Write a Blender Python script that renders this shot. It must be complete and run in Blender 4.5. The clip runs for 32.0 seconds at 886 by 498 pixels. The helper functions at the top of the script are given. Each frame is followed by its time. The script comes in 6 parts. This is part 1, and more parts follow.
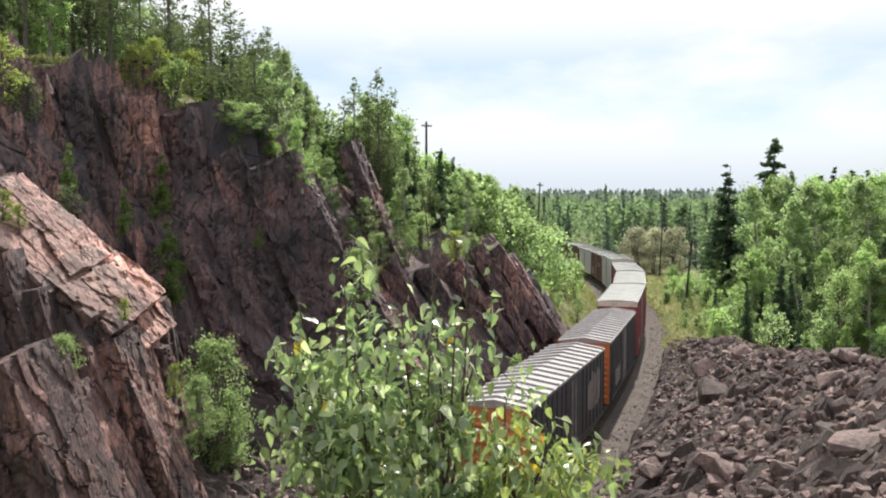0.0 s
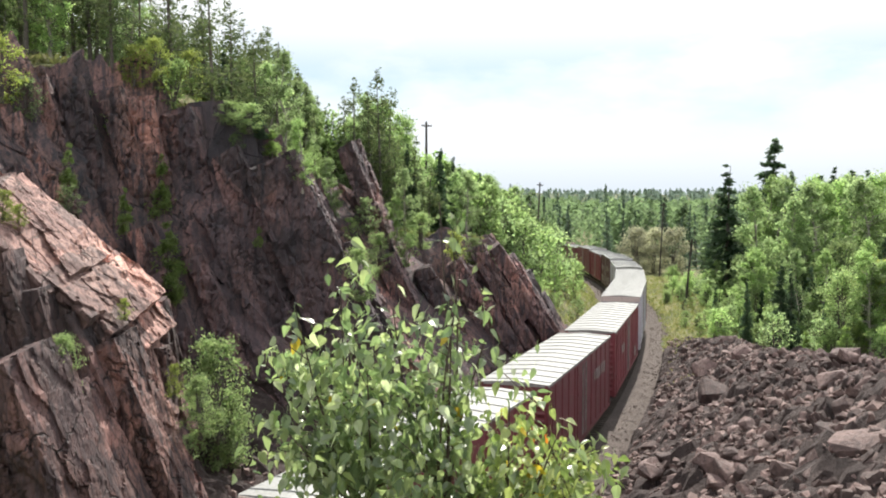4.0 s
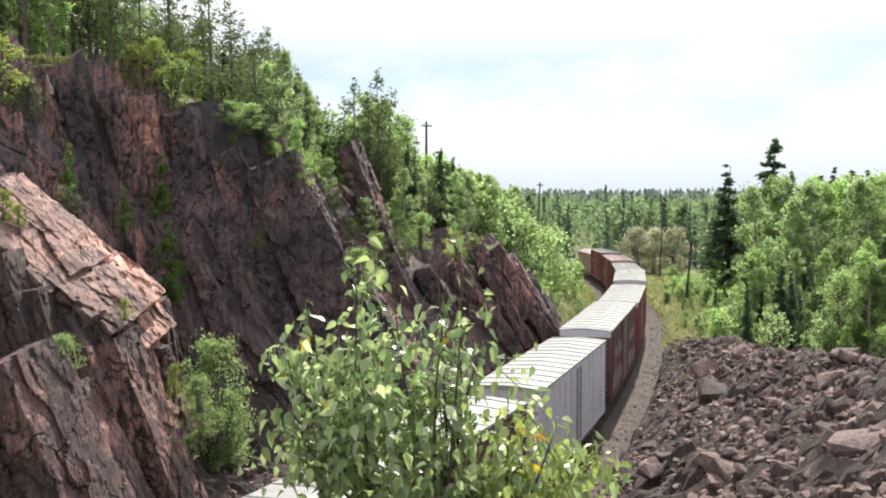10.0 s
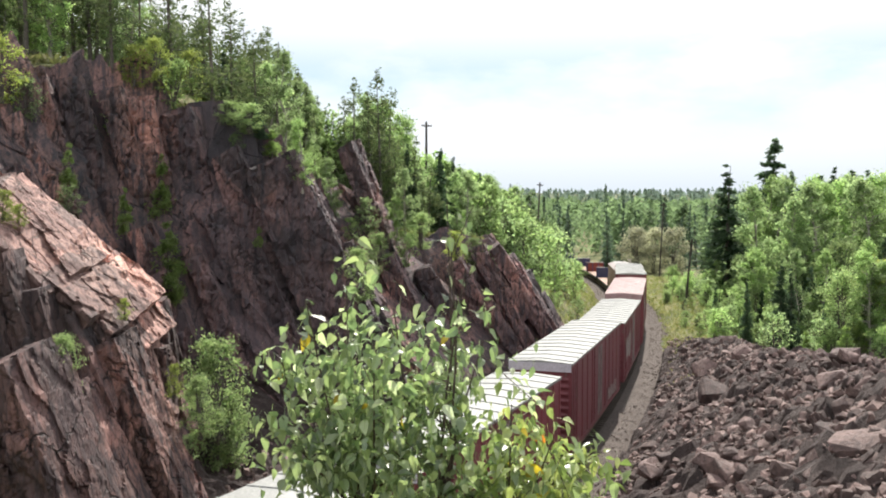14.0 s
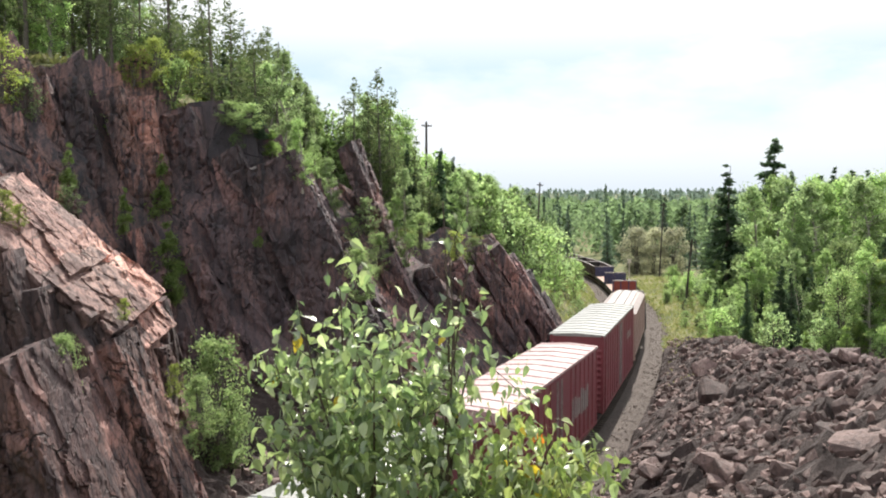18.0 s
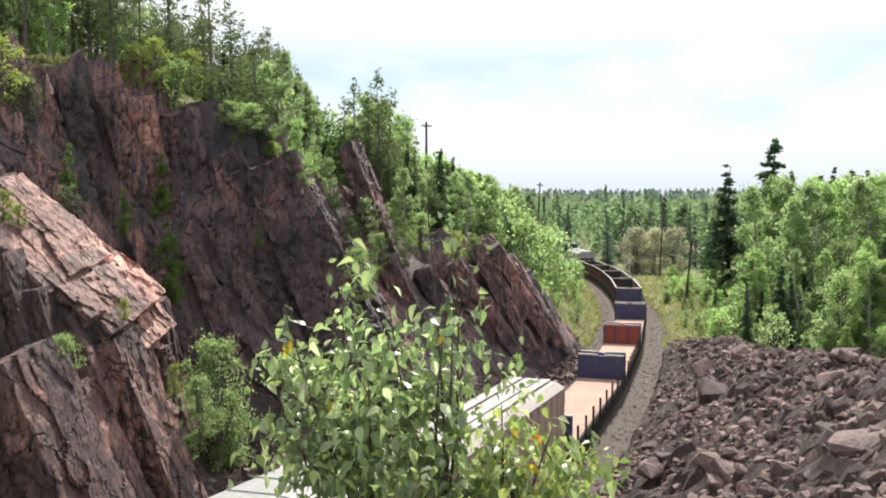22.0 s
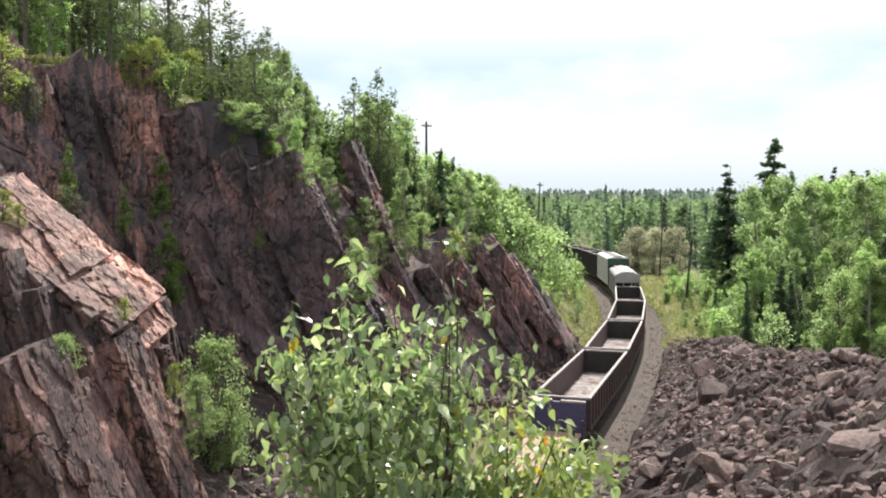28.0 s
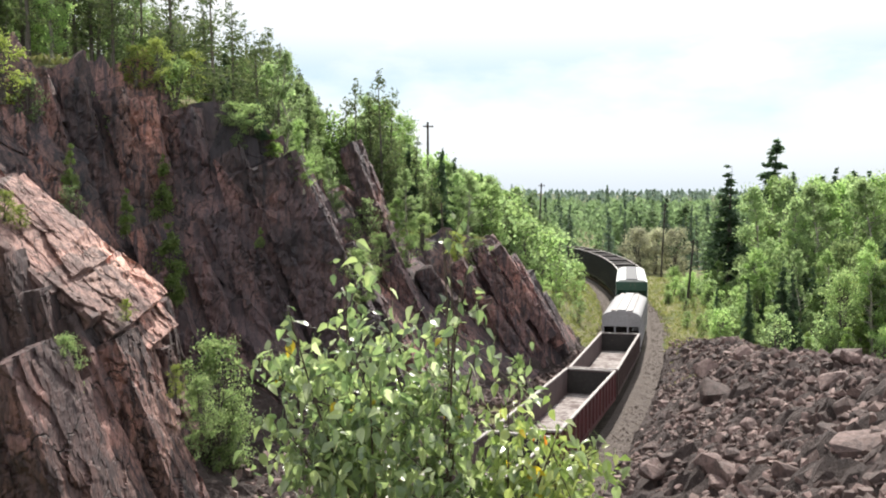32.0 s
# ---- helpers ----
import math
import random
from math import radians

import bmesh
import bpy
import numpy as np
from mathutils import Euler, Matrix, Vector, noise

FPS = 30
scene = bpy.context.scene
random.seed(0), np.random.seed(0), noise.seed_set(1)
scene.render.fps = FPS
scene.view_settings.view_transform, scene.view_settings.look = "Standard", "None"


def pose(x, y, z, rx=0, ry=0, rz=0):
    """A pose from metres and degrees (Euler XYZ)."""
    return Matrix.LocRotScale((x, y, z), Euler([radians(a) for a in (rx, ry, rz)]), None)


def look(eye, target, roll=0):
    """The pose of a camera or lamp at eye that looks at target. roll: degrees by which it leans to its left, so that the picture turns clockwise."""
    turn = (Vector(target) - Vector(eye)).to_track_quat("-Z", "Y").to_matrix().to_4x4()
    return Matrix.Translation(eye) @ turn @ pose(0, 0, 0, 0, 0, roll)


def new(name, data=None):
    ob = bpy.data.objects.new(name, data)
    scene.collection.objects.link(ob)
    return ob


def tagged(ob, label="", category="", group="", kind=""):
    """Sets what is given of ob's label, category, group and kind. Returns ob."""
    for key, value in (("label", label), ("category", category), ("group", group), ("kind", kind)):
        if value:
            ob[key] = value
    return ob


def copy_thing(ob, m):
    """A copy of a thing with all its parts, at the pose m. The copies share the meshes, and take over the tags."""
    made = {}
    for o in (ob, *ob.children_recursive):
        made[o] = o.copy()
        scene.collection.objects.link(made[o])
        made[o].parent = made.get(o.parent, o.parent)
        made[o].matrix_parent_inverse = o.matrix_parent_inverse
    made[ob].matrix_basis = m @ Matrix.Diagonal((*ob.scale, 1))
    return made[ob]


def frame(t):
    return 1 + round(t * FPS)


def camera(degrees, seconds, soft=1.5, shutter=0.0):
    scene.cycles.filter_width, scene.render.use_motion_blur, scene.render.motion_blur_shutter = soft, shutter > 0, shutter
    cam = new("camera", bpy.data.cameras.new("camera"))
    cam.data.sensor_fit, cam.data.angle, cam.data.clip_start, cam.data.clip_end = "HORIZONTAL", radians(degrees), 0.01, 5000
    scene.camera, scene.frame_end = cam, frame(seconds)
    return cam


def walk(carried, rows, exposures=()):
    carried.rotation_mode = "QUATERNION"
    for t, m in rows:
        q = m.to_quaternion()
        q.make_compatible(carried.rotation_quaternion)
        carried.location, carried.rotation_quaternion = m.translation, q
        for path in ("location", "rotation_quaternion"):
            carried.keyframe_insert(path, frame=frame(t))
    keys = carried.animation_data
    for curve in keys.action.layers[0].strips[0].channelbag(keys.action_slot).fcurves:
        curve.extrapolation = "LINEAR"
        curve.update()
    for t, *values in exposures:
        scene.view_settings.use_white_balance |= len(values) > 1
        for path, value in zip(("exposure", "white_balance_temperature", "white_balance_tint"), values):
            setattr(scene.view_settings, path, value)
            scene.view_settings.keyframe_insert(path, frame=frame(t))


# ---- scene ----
import functools

cam = camera(51.07, 32.0, soft=2.0)
EYE_Z = 12.70


def view(yaw=0.0, pitch=0.0):
    return pose(0, 0, EYE_Z, 90 - 2.89 + pitch, 0, yaw)


walk(cam, [(0.0, view()), (21.9, view()), (22.5, view(0, 0.035)), (25.2, view(0, 0.035)), (25.8, view()), (29.5, view()),
           (29.9, view(0.17, 0)), (31.5, view(0.17, 0.02)), (32.0, view(0.09, 0.04))],
     [(0.0, 0.50), (1.2, 0.52), (2.8, 0.62), (32.0, 0.62)])

# ---- sky and sun ----
SUN_EL, SUN_AZ = radians(53), radians(12)   # azimuth from +y, negative towards -x
world = bpy.data.worlds.new("sky")
scene.world = world
world.use_nodes = True
wn, wl = world.node_tree.nodes, world.node_tree.links
wn.clear()
sky = wn.new("ShaderNodeTexSky")
sky.sky_type, sky.sun_disc = "NISHITA", False
sky.sun_elevation, sky.sun_rotation = SUN_EL, SUN_AZ
sky.air_density, sky.dust_density = 1.0, 0.4
coord = wn.new("ShaderNodeTexCoord")
stretch = wn.new("ShaderNodeMapping")
stretch.inputs["Scale"].default_value = (1.0, 1.0, 2.6)
stretch.inputs["Location"].default_value = (0.35, 0.1, 0.55)
cloud = wn.new("ShaderNodeTexNoise")
cloud.inputs["Scale"].default_value, cloud.inputs["Detail"].default_value, cloud.inputs["Roughness"].default_value = 3.2, 7, 0.55
ramp = wn.new("ShaderNodeValToRGB")
ramp.color_ramp.elements[0].position, ramp.color_ramp.elements[1].position = 0.27, 0.5
tint = wn.new("ShaderNodeMix")
tint.data_type = "RGBA"
tint.inputs["B"].default_value = (9.3, 9.6, 10.0, 1)
back = wn.new("ShaderNodeBackground")
back.inputs["Strength"].default_value = 0.078
out = wn.new("ShaderNodeOutputWorld")
wl.new(coord.outputs["Generated"], stretch.inputs["Vector"])
wl.new(stretch.outputs["Vector"], cloud.inputs["Vector"])
wl.new(cloud.outputs["Fac"], ramp.inputs["Fac"])
thick = wn.new("ShaderNodeMapRange")
thick.interpolation_type = "SMOOTHSTEP"
thick.inputs["From Min"].default_value, thick.inputs["From Max"].default_value = 0.11, 0.2
whole = wn.new("ShaderNodeMath")
whole.operation = "MAXIMUM"
wl.new(ramp.outputs["Color"], whole.inputs[0])
wl.new(thick.outputs["Result"], whole.inputs[1])
wl.new(whole.outputs["Value"], tint.inputs["Factor"])
wl.new(sky.outputs["Color"], tint.inputs["A"])
rise = wn.new("ShaderNodeSeparateXYZ")
low = wn.new("ShaderNodeMapRange")
low.interpolation_type = "SMOOTHSTEP"
low.inputs["From Min"].default_value, low.inputs["From Max"].default_value = 0.0, 0.085
veil = wn.new("ShaderNodeMix")
veil.data_type = "RGBA"
veil.inputs["A"].default_value = (6.8, 7.5, 8.3, 1)
wl.new(coord.outputs["Generated"], rise.inputs["Vector"])
wl.new(rise.outputs["Z"], low.inputs["Value"])
wl.new(rise.outputs["Z"], thick.inputs["Value"])
wl.new(low.outputs["Result"], veil.inputs["Factor"])
wl.new(tint.outputs["Result"], veil.inputs["B"])
wl.new(veil.outputs["Result"], back.inputs["Color"])
wl.new(back.outputs["Background"], out.inputs["Surface"])

sun = new("sun", bpy.data.lights.new("sun", "SUN"))
sun.data.energy, sun.data.angle, sun.data.color = 5.0, radians(0.6), (1.0, 0.95, 0.87)
to_sun = Vector((math.sin(SUN_AZ) * math.cos(SUN_EL), math.cos(SUN_AZ) * math.cos(SUN_EL), math.sin(SUN_EL)))
sun.matrix_world = look(to_sun * 60, (0, 0, 0))


# ---- materials ----
def shader(name):
    m = bpy.data.materials.new(name)
    m.use_nodes = True
    m.node_tree.nodes.clear()
    n = m.node_tree.nodes
    o = n.new("ShaderNodeOutputMaterial")
    return m, n, m.node_tree.links, o


def rgba(c):
    return (c[0], c[1], c[2], 1.0)


def noise_node(n, l, scale, detail=4.0, rough=0.55, stretch_by=None, where="Object"):
    tc = n.new("ShaderNodeTexCoord")
    nz = n.new("ShaderNodeTexNoise")
    nz.inputs["Scale"].default_value, nz.inputs["Detail"].default_value, nz.inputs["Roughness"].default_value = scale, detail, rough
    if stretch_by:
        mp = n.new("ShaderNodeMapping")
        mp.inputs["Scale"].default_value = stretch_by
        l.new(tc.outputs[where], mp.inputs["Vector"])
        l.new(mp.outputs["Vector"], nz.inputs["Vector"])
    else:
        l.new(tc.outputs[where], nz.inputs["Vector"])
    return nz


def mixed(n, l, fac, a, b, mode="MIX"):
    mx = n.new("ShaderNodeMix")
    mx.data_type, mx.blend_type = "RGBA", mode
    for sock, v in (("Factor", fac), ("A", a), ("B", b)):
        if isinstance(v, (int, float)):
            mx.inputs[sock].default_value = v
        elif isinstance(v, tuple):
            mx.inputs[sock].default_value = rgba(v)
        else:
            l.new(v, mx.inputs[sock])
    return mx.outputs["Result"]


def ramped(n, l, fac, lo, hi):
    r = n.new("ShaderNodeMapRange")
    r.inputs["From Min"].default_value, r.inputs["From Max"].default_value = lo, hi
    l.new(fac, r.inputs["Value"])
    return r.outputs["Result"]


def surface(name, col, dark, stain=None, rough=0.8, metal=0.0, grain=12.0, patch=1.5, stain_at=(0.55, 0.7), bump=0.3, depth=0.02,
            per_object=0.0, stretch_by=None, per_island=0.0):
    """Base colour from coarse patches between col and dark, fine grain, stains, and a small relief."""
    m, n, l, o = shader(name)
    p = n.new("ShaderNodeBsdfPrincipled")
    p.inputs["Roughness"].default_value, p.inputs["Metallic"].default_value = rough, metal
    big = noise_node(n, l, patch, 4, 0.6, stretch_by)
    small = noise_node(n, l, grain, 5, 0.65)
    c = mixed(n, l, ramped(n, l, big.outputs["Fac"], 0.35, 0.68), col, dark)
    c = mixed(n, l, ramped(n, l, small.outputs["Fac"], 0.4, 0.75), c, tuple(v * 0.6 for v in dark))
    if stain:
        sp = noise_node(n, l, patch * 2.3, 6, 0.7, stretch_by)
        c = mixed(n, l, ramped(n, l, sp.outputs["Fac"], *stain_at), c, stain)
    if per_object or per_island:
        inf = n.new("ShaderNodeObjectInfo" if per_object else "ShaderNodeNewGeometry")
        k = n.new("ShaderNodeMapRange")
        amount = per_object or per_island
        k.inputs["To Min"].default_value, k.inputs["To Max"].default_value = 1 - amount, 1 + amount
        l.new(inf.outputs["Random" if per_object else "Random Per Island"], k.inputs["Value"])
        c = mixed(n, l, 1.0, c, k.outputs["Result"], "MULTIPLY")
    l.new(c, p.inputs["Base Color"])
    if bump:
        b = n.new("ShaderNodeBump")
        b.inputs["Strength"].default_value, b.inputs["Distance"].default_value = bump, depth
        l.new(small.outputs["Fac"], b.inputs["Height"])
        l.new(b.outputs["Normal"], p.inputs["Normal"])
    l.new(p.outputs["BSDF"], o.inputs["Surface"])
    return m


def foliage(name, a, b, c, through_light=0.45, gloss=0.0, where="Random Per Island"):
    """Leaves: three tones by leaf, light passing through them."""
    m, n, l, o = shader(name)
    g = n.new("ShaderNodeNewGeometry")
    r = n.new("ShaderNodeValToRGB")
    e = r.color_ramp.elements
    e[0].color, e[1].color = rgba(a), rgba(c)
    mid = e.new(0.5)
    mid.color = rgba(b)
    if gloss:
        mid.position, e[2].position = 0.45, 0.82
        # some leaves pale at random: light undersides, and white sheen put into the colour
        pale = e.new(0.92)
        pale.color = rgba((0.46, 0.49, 0.37))
    l.new(g.outputs[where], r.inputs["Fac"])
    inf = n.new("ShaderNodeObjectInfo")
    k = n.new("ShaderNodeMapRange")
    k.inputs["To Min"].default_value, k.inputs["To Max"].default_value = 0.66, 1.24
    l.new(inf.outputs["Random"], k.inputs["Value"])
    col = mixed(n, l, 1.0, r.outputs["Color"], k.outputs["Result"], "MULTIPLY")
    d = n.new("ShaderNodeBsdfPrincipled")
    d.inputs["Roughness"].default_value = 0.34 if gloss else 0.7
    d.inputs["Specular IOR Level"].default_value = 0.25 + gloss
    t = n.new("ShaderNodeBsdfTranslucent")
    bright = mixed(n, l, 1.0, col, (1.72, 1.87, 1.35), "MULTIPLY")
    l.new(col, d.inputs["Base Color"])
    l.new(bright, t.inputs["Color"])
    s = n.new("ShaderNodeMixShader")
    s.inputs["Fac"].default_value = through_light
    l.new(d.outputs["BSDF"], s.inputs[1])
    l.new(t.outputs["BSDF"], s.inputs[2])
    l.new(s.outputs["Shader"], o.inputs["Surface"])
    return m


def rock_material(name, warm, dull, fresh, stain):
    m, n, l, o = shader(name)
    p = n.new("ShaderNodeBsdfPrincipled")
    p.inputs["Roughness"].default_value = 0.75
    big = noise_node(n, l, 0.22, 5, 0.6, (1, 1, 0.5))
    mid = noise_node(n, l, 1.1, 6, 0.65, (1.4, 1.4, 0.5))
    fine = noise_node(n, l, 7.0, 8, 0.7)
    streak = noise_node(n, l, 1.6, 5, 0.65, (2.2, 2.2, 0.16))
    c = mixed(n, l, ramped(n, l, mid.outputs["Fac"], 0.36, 0.62), warm, dull)
    c = mixed(n, l, ramped(n, l, big.outputs["Fac"], 0.46, 0.62), c, fresh)
    c = mixed(n, l, ramped(n, l, streak.outputs["Fac"], 0.47, 0.6), c, stain)
    c = mixed(n, l, ramped(n, l, fine.outputs["Fac"], 0.47, 0.75), c, (0.055, 0.04, 0.04))
    pale = noise_node(n, l, 2.6, 6, 0.75)
    c = mixed(n, l, ramped(n, l, pale.outputs["Fac"], 0.62, 0.72), c, (0.33, 0.27, 0.24))
    # broad dark weathering stains
    broad = noise_node(n, l, 0.13, 4, 0.55, (1, 1, 0.45))
    c = mixed(n, l, ramped(n, l, broad.outputs["Fac"], 0.47, 0.60), c, mixed(n, l, 0.72, c, stain))
    # joint blocks differ in tone
    for size, lo, hi in ((0.30, 0.62, 1.35), (0.8, 0.72, 1.25)):
        tc = n.new("ShaderNodeTexCoord")
        mp = n.new("ShaderNodeMapping")
        mp.inputs["Rotation"].default_value = (radians(10), radians(26), 0)
        mp.inputs["Scale"].default_value = (1.0, 1.0, 0.42)
        vc = n.new("ShaderNodeTexVoronoi")
        vc.inputs["Scale"].default_value = size
        l.new(tc.outputs["Object"], mp.inputs["Vector"])
        l.new(mp.outputs["Vector"], vc.inputs["Vector"])
        sep = n.new("ShaderNodeSeparateXYZ")
        l.new(vc.outputs["Color"], sep.inputs[0])
        tone = mixed(n, l, sep.outputs["X"], (lo * 0.94, lo, lo * 1.04), (hi * 1.06, hi * 0.97, hi * 0.94))
        c = mixed(n, l, 1.0, c, tone, "MULTIPLY")
    inf = n.new("ShaderNodeObjectInfo")
    own = mixed(n, l, inf.outputs["Random"], (0.72, 0.74, 0.78), (1.26, 1.2, 1.18))
    c = mixed(n, l, 1.0, c, own, "MULTIPLY")
    cracks = None
    for size, wide in ((0.55, 0.016), (1.9, 0.024)):
        tc = n.new("ShaderNodeTexCoord")
        mp = n.new("ShaderNodeMapping")
        mp.inputs["Rotation"].default_value = (radians(10), radians(26), 0)
        mp.inputs["Scale"].default_value = (1.0, 1.0, 0.38)
        wob = n.new("ShaderNodeVectorMath")
        wob.operation = "ADD"
        vr = n.new("ShaderNodeTexVoronoi")
        vr.feature = "DISTANCE_TO_EDGE"
        vr.inputs["Scale"].default_value = size
        soft = noise_node(n, l, 0.8, 3, 0.6)
        l.new(tc.outputs["Object"], mp.inputs["Vector"])
        l.new(mp.outputs["Vector"], wob.inputs[0])
        l.new(soft.outputs["Color"], wob.inputs[1])
        l.new(wob.outputs["Vector"], vr.inputs["Vector"])
        line = ramped(n, l, vr.outputs["Distance"], wide, 0.0)
        c = mixed(n, l, line, c, tuple(v * 0.6 for v in stain))
        cracks = line if cracks is None else cracks
    l.new(c, p.inputs["Base Color"])
    b = n.new("ShaderNodeBump")
    b.inputs["Strength"].default_value, b.inputs["Distance"].default_value = 0.7, 0.12
    l.new(fine.outputs["Fac"], b.inputs["Height"])
    b2 = n.new("ShaderNodeBump")
    b2.inputs["Strength"].default_value, b2.inputs["Distance"].default_value = 0.6, 0.35
    l.new(streak.outputs["Fac"], b2.inputs["Height"])
    l.new(b.outputs["Normal"], b2.inputs["Normal"])
    b3 = n.new("ShaderNodeBump")
    b3.invert = True
    b3.inputs["Strength"].default_value, b3.inputs["Distance"].default_value = 0.8, 0.15
    l.new(cracks, b3.inputs["Height"])
    l.new(b2.outputs["Normal"], b3.inputs["Normal"])
    l.new(b3.outputs["Normal"], p.inputs["Normal"])
    l.new(p.outputs["BSDF"], o.inputs["Surface"])
    return m


def ground_material():
    m, n, l, o = shader("ground_cover")
    p = n.new("ShaderNodeBsdfPrincipled")
    p.inputs["Roughness"].default_value = 0.95
    big = noise_node(n, l, 0.12, 5, 0.6)
    mid = noise_node(n, l, 0.9, 6, 0.65)
    fine = noise_node(n, l, 9.0, 6, 0.7)
    c = mixed(n, l, ramped(n, l, mid.outputs["Fac"], 0.35, 0.65), (0.12, 0.13, 0.04), (0.24, 0.21, 0.10))
    c = mixed(n, l, ramped(n, l, big.outputs["Fac"], 0.45, 0.62), c, (0.085, 0.11, 0.035))
    c = mixed(n, l, ramped(n, l, fine.outputs["Fac"], 0.45, 0.8), c, (0.05, 0.05, 0.025))
    l.new(c, p.inputs["Base Color"])
    b = n.new("ShaderNodeBump")
    b.inputs["Strength"].default_value, b.inputs["Distance"].default_value = 0.8, 0.12
    l.new(fine.outputs["Fac"], b.inputs["Height"])
    l.new(b.outputs["Normal"], p.inputs["Normal"])
    l.new(p.outputs["BSDF"], o.inputs["Surface"])
    return m


GROUND = ground_material()
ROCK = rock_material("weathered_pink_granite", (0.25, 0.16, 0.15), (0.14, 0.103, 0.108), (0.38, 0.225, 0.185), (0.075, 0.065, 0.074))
# the rib's pink rock in two copies, sunlit tops and shaded fronts painted in
FRESH_LIT_ROCK = rock_material("fresh_lit_pink_granite", (0.52, 0.335, 0.28), (0.28, 0.18, 0.155), (0.62, 0.43, 0.36), (0.17, 0.11, 0.10))
SHADED_ROCK = rock_material("shaded_pink_granite", (0.235, 0.148, 0.13), (0.115, 0.08, 0.077), (0.32, 0.195, 0.16), (0.068, 0.051, 0.053))
STONE = surface("broken_granite", (0.215, 0.145, 0.13), (0.10, 0.07, 0.065), (0.28, 0.22, 0.2), 0.8, 0, 9, 1.3, (0.6, 0.75), 0.9, 0.08, per_object=0.5)
STONES = surface("broken_granite_pieces", (0.215, 0.15, 0.133), (0.105, 0.072, 0.066), (0.32, 0.265, 0.235), 0.85, 0, 9, 1.3, (0.6, 0.75), 0.6, 0.05, per_island=0.65)
RUBBLE_SOIL = surface("rubble_fines", (0.095, 0.07, 0.064), (0.055, 0.04, 0.037), (0.15, 0.122, 0.108), 0.95, 0, 14, 1.2, (0.58, 0.75), 1.0, 0.12)
BALLAST = surface("ballast_gravel", (0.135, 0.106, 0.092), (0.09, 0.07, 0.061), (0.175, 0.145, 0.122), 0.9, 0, 22, 2.0, (0.55, 0.7), 1.0, 0.08)
BALLAST_STONES = surface("ballast_stones", (0.185, 0.148, 0.13), (0.14, 0.109, 0.094), (0.22, 0.185, 0.16), 0.9, 0, 22, 2.0, (0.55, 0.7), 0.5, 0.03, per_island=0.3)
BARK = surface("grey_bark", (0.16, 0.14, 0.12), (0.07, 0.06, 0.05), None, 0.9, 0, 20, 4, bump=0.6, depth=0.02)
PALE_BARK = surface("pale_bark", (0.42, 0.40, 0.34), (0.2, 0.18, 0.15), (0.05, 0.05, 0.05), 0.85, 0, 20, 4, (0.62, 0.68), 0.4)
TWIG = surface("twig_bark", (0.10, 0.07, 0.05), (0.05, 0.035, 0.03), None, 0.8, 0, 60, 20, bump=0.3, depth=0.003)
POLE_WOOD = surface("creosoted_wood", (0.085, 0.07, 0.06), (0.045, 0.038, 0.033), None, 0.9, 0, 30, 3, bump=0.4, depth=0.01)
SLEEPER = surface("sleeper_wood", (0.11, 0.09, 0.075), (0.06, 0.05, 0.04), None, 0.95, 0, 18, 3)
STEEL = surface("rail_steel", (0.2, 0.13, 0.1), (0.12, 0.08, 0.06), None, 0.55, 0.6, 30, 4)
ASPEN = foliage("aspen_leaves", (0.148, 0.212, 0.106), (0.21, 0.282, 0.14), (0.29, 0.352, 0.18), 0.78)
ASPEN_PALE = foliage("willow_leaves", (0.155, 0.21, 0.125), (0.215, 0.272, 0.165), (0.28, 0.325, 0.2), 0.76)
SPRUCE = foliage("spruce_needles", (0.045, 0.078, 0.05), (0.065, 0.102, 0.062), (0.09, 0.135, 0.078), 0.4)
PINE = foliage("pine_needles", (0.065, 0.092, 0.048), (0.098, 0.125, 0.064), (0.15, 0.165, 0.088), 0.48)
FIR = foliage("young_fir_needles", (0.13, 0.19, 0.07), (0.18, 0.245, 0.09), (0.24, 0.30, 0.115), 0.55)
GRASS = foliage("dry_grass", (0.13, 0.15, 0.055), (0.19, 0.195, 0.085), (0.28, 0.25, 0.14), 0.4)
# far foliage paler and bluer with distance: haze mixed into the leaf colours
FAR_LEAF = foliage("far_woods_leaves_hazed", (0.14, 0.193, 0.127), (0.165, 0.218, 0.14), (0.19, 0.242, 0.155), 0.58)
FAR_DARK = foliage("far_woods_needles_hazed", (0.075, 0.11, 0.09), (0.10, 0.14, 0.11), (0.125, 0.165, 0.125), 0.4)
HORIZON_LEAF = foliage("horizon_woods_needles_hazed", (0.19, 0.245, 0.25), (0.21, 0.265, 0.265), (0.23, 0.285, 0.28), 0.45)
GREY_BUSH = foliage("grey_twigs", (0.25, 0.24, 0.20), (0.31, 0.295, 0.25), (0.37, 0.35, 0.29), 0.5)
YELLOW_BUSH = foliage("yellow_green_leaves", (0.17, 0.21, 0.065), (0.24, 0.275, 0.085), (0.31, 0.33, 0.12), 0.5)
BUSH = foliage("grey_green_leaves", (0.13, 0.185, 0.095), (0.19, 0.245, 0.125), (0.29, 0.33, 0.185), 0.6)
SAPLING = foliage("sapling_leaves", (0.09, 0.132, 0.07), (0.185, 0.24, 0.125), (0.31, 0.355, 0.185), 0.5, 0.95, "Random Per Island")
SAPLING_ONE = foliage("sapling_leaf", (0.09, 0.132, 0.07), (0.185, 0.24, 0.125), (0.31, 0.355, 0.185), 0.5, 0.95)
SAPLING_YELLOWING = foliage("sapling_leaves_yellowing", (0.115, 0.16, 0.055), (0.19, 0.24, 0.085), (0.32, 0.34, 0.13), 0.4, 0.75)
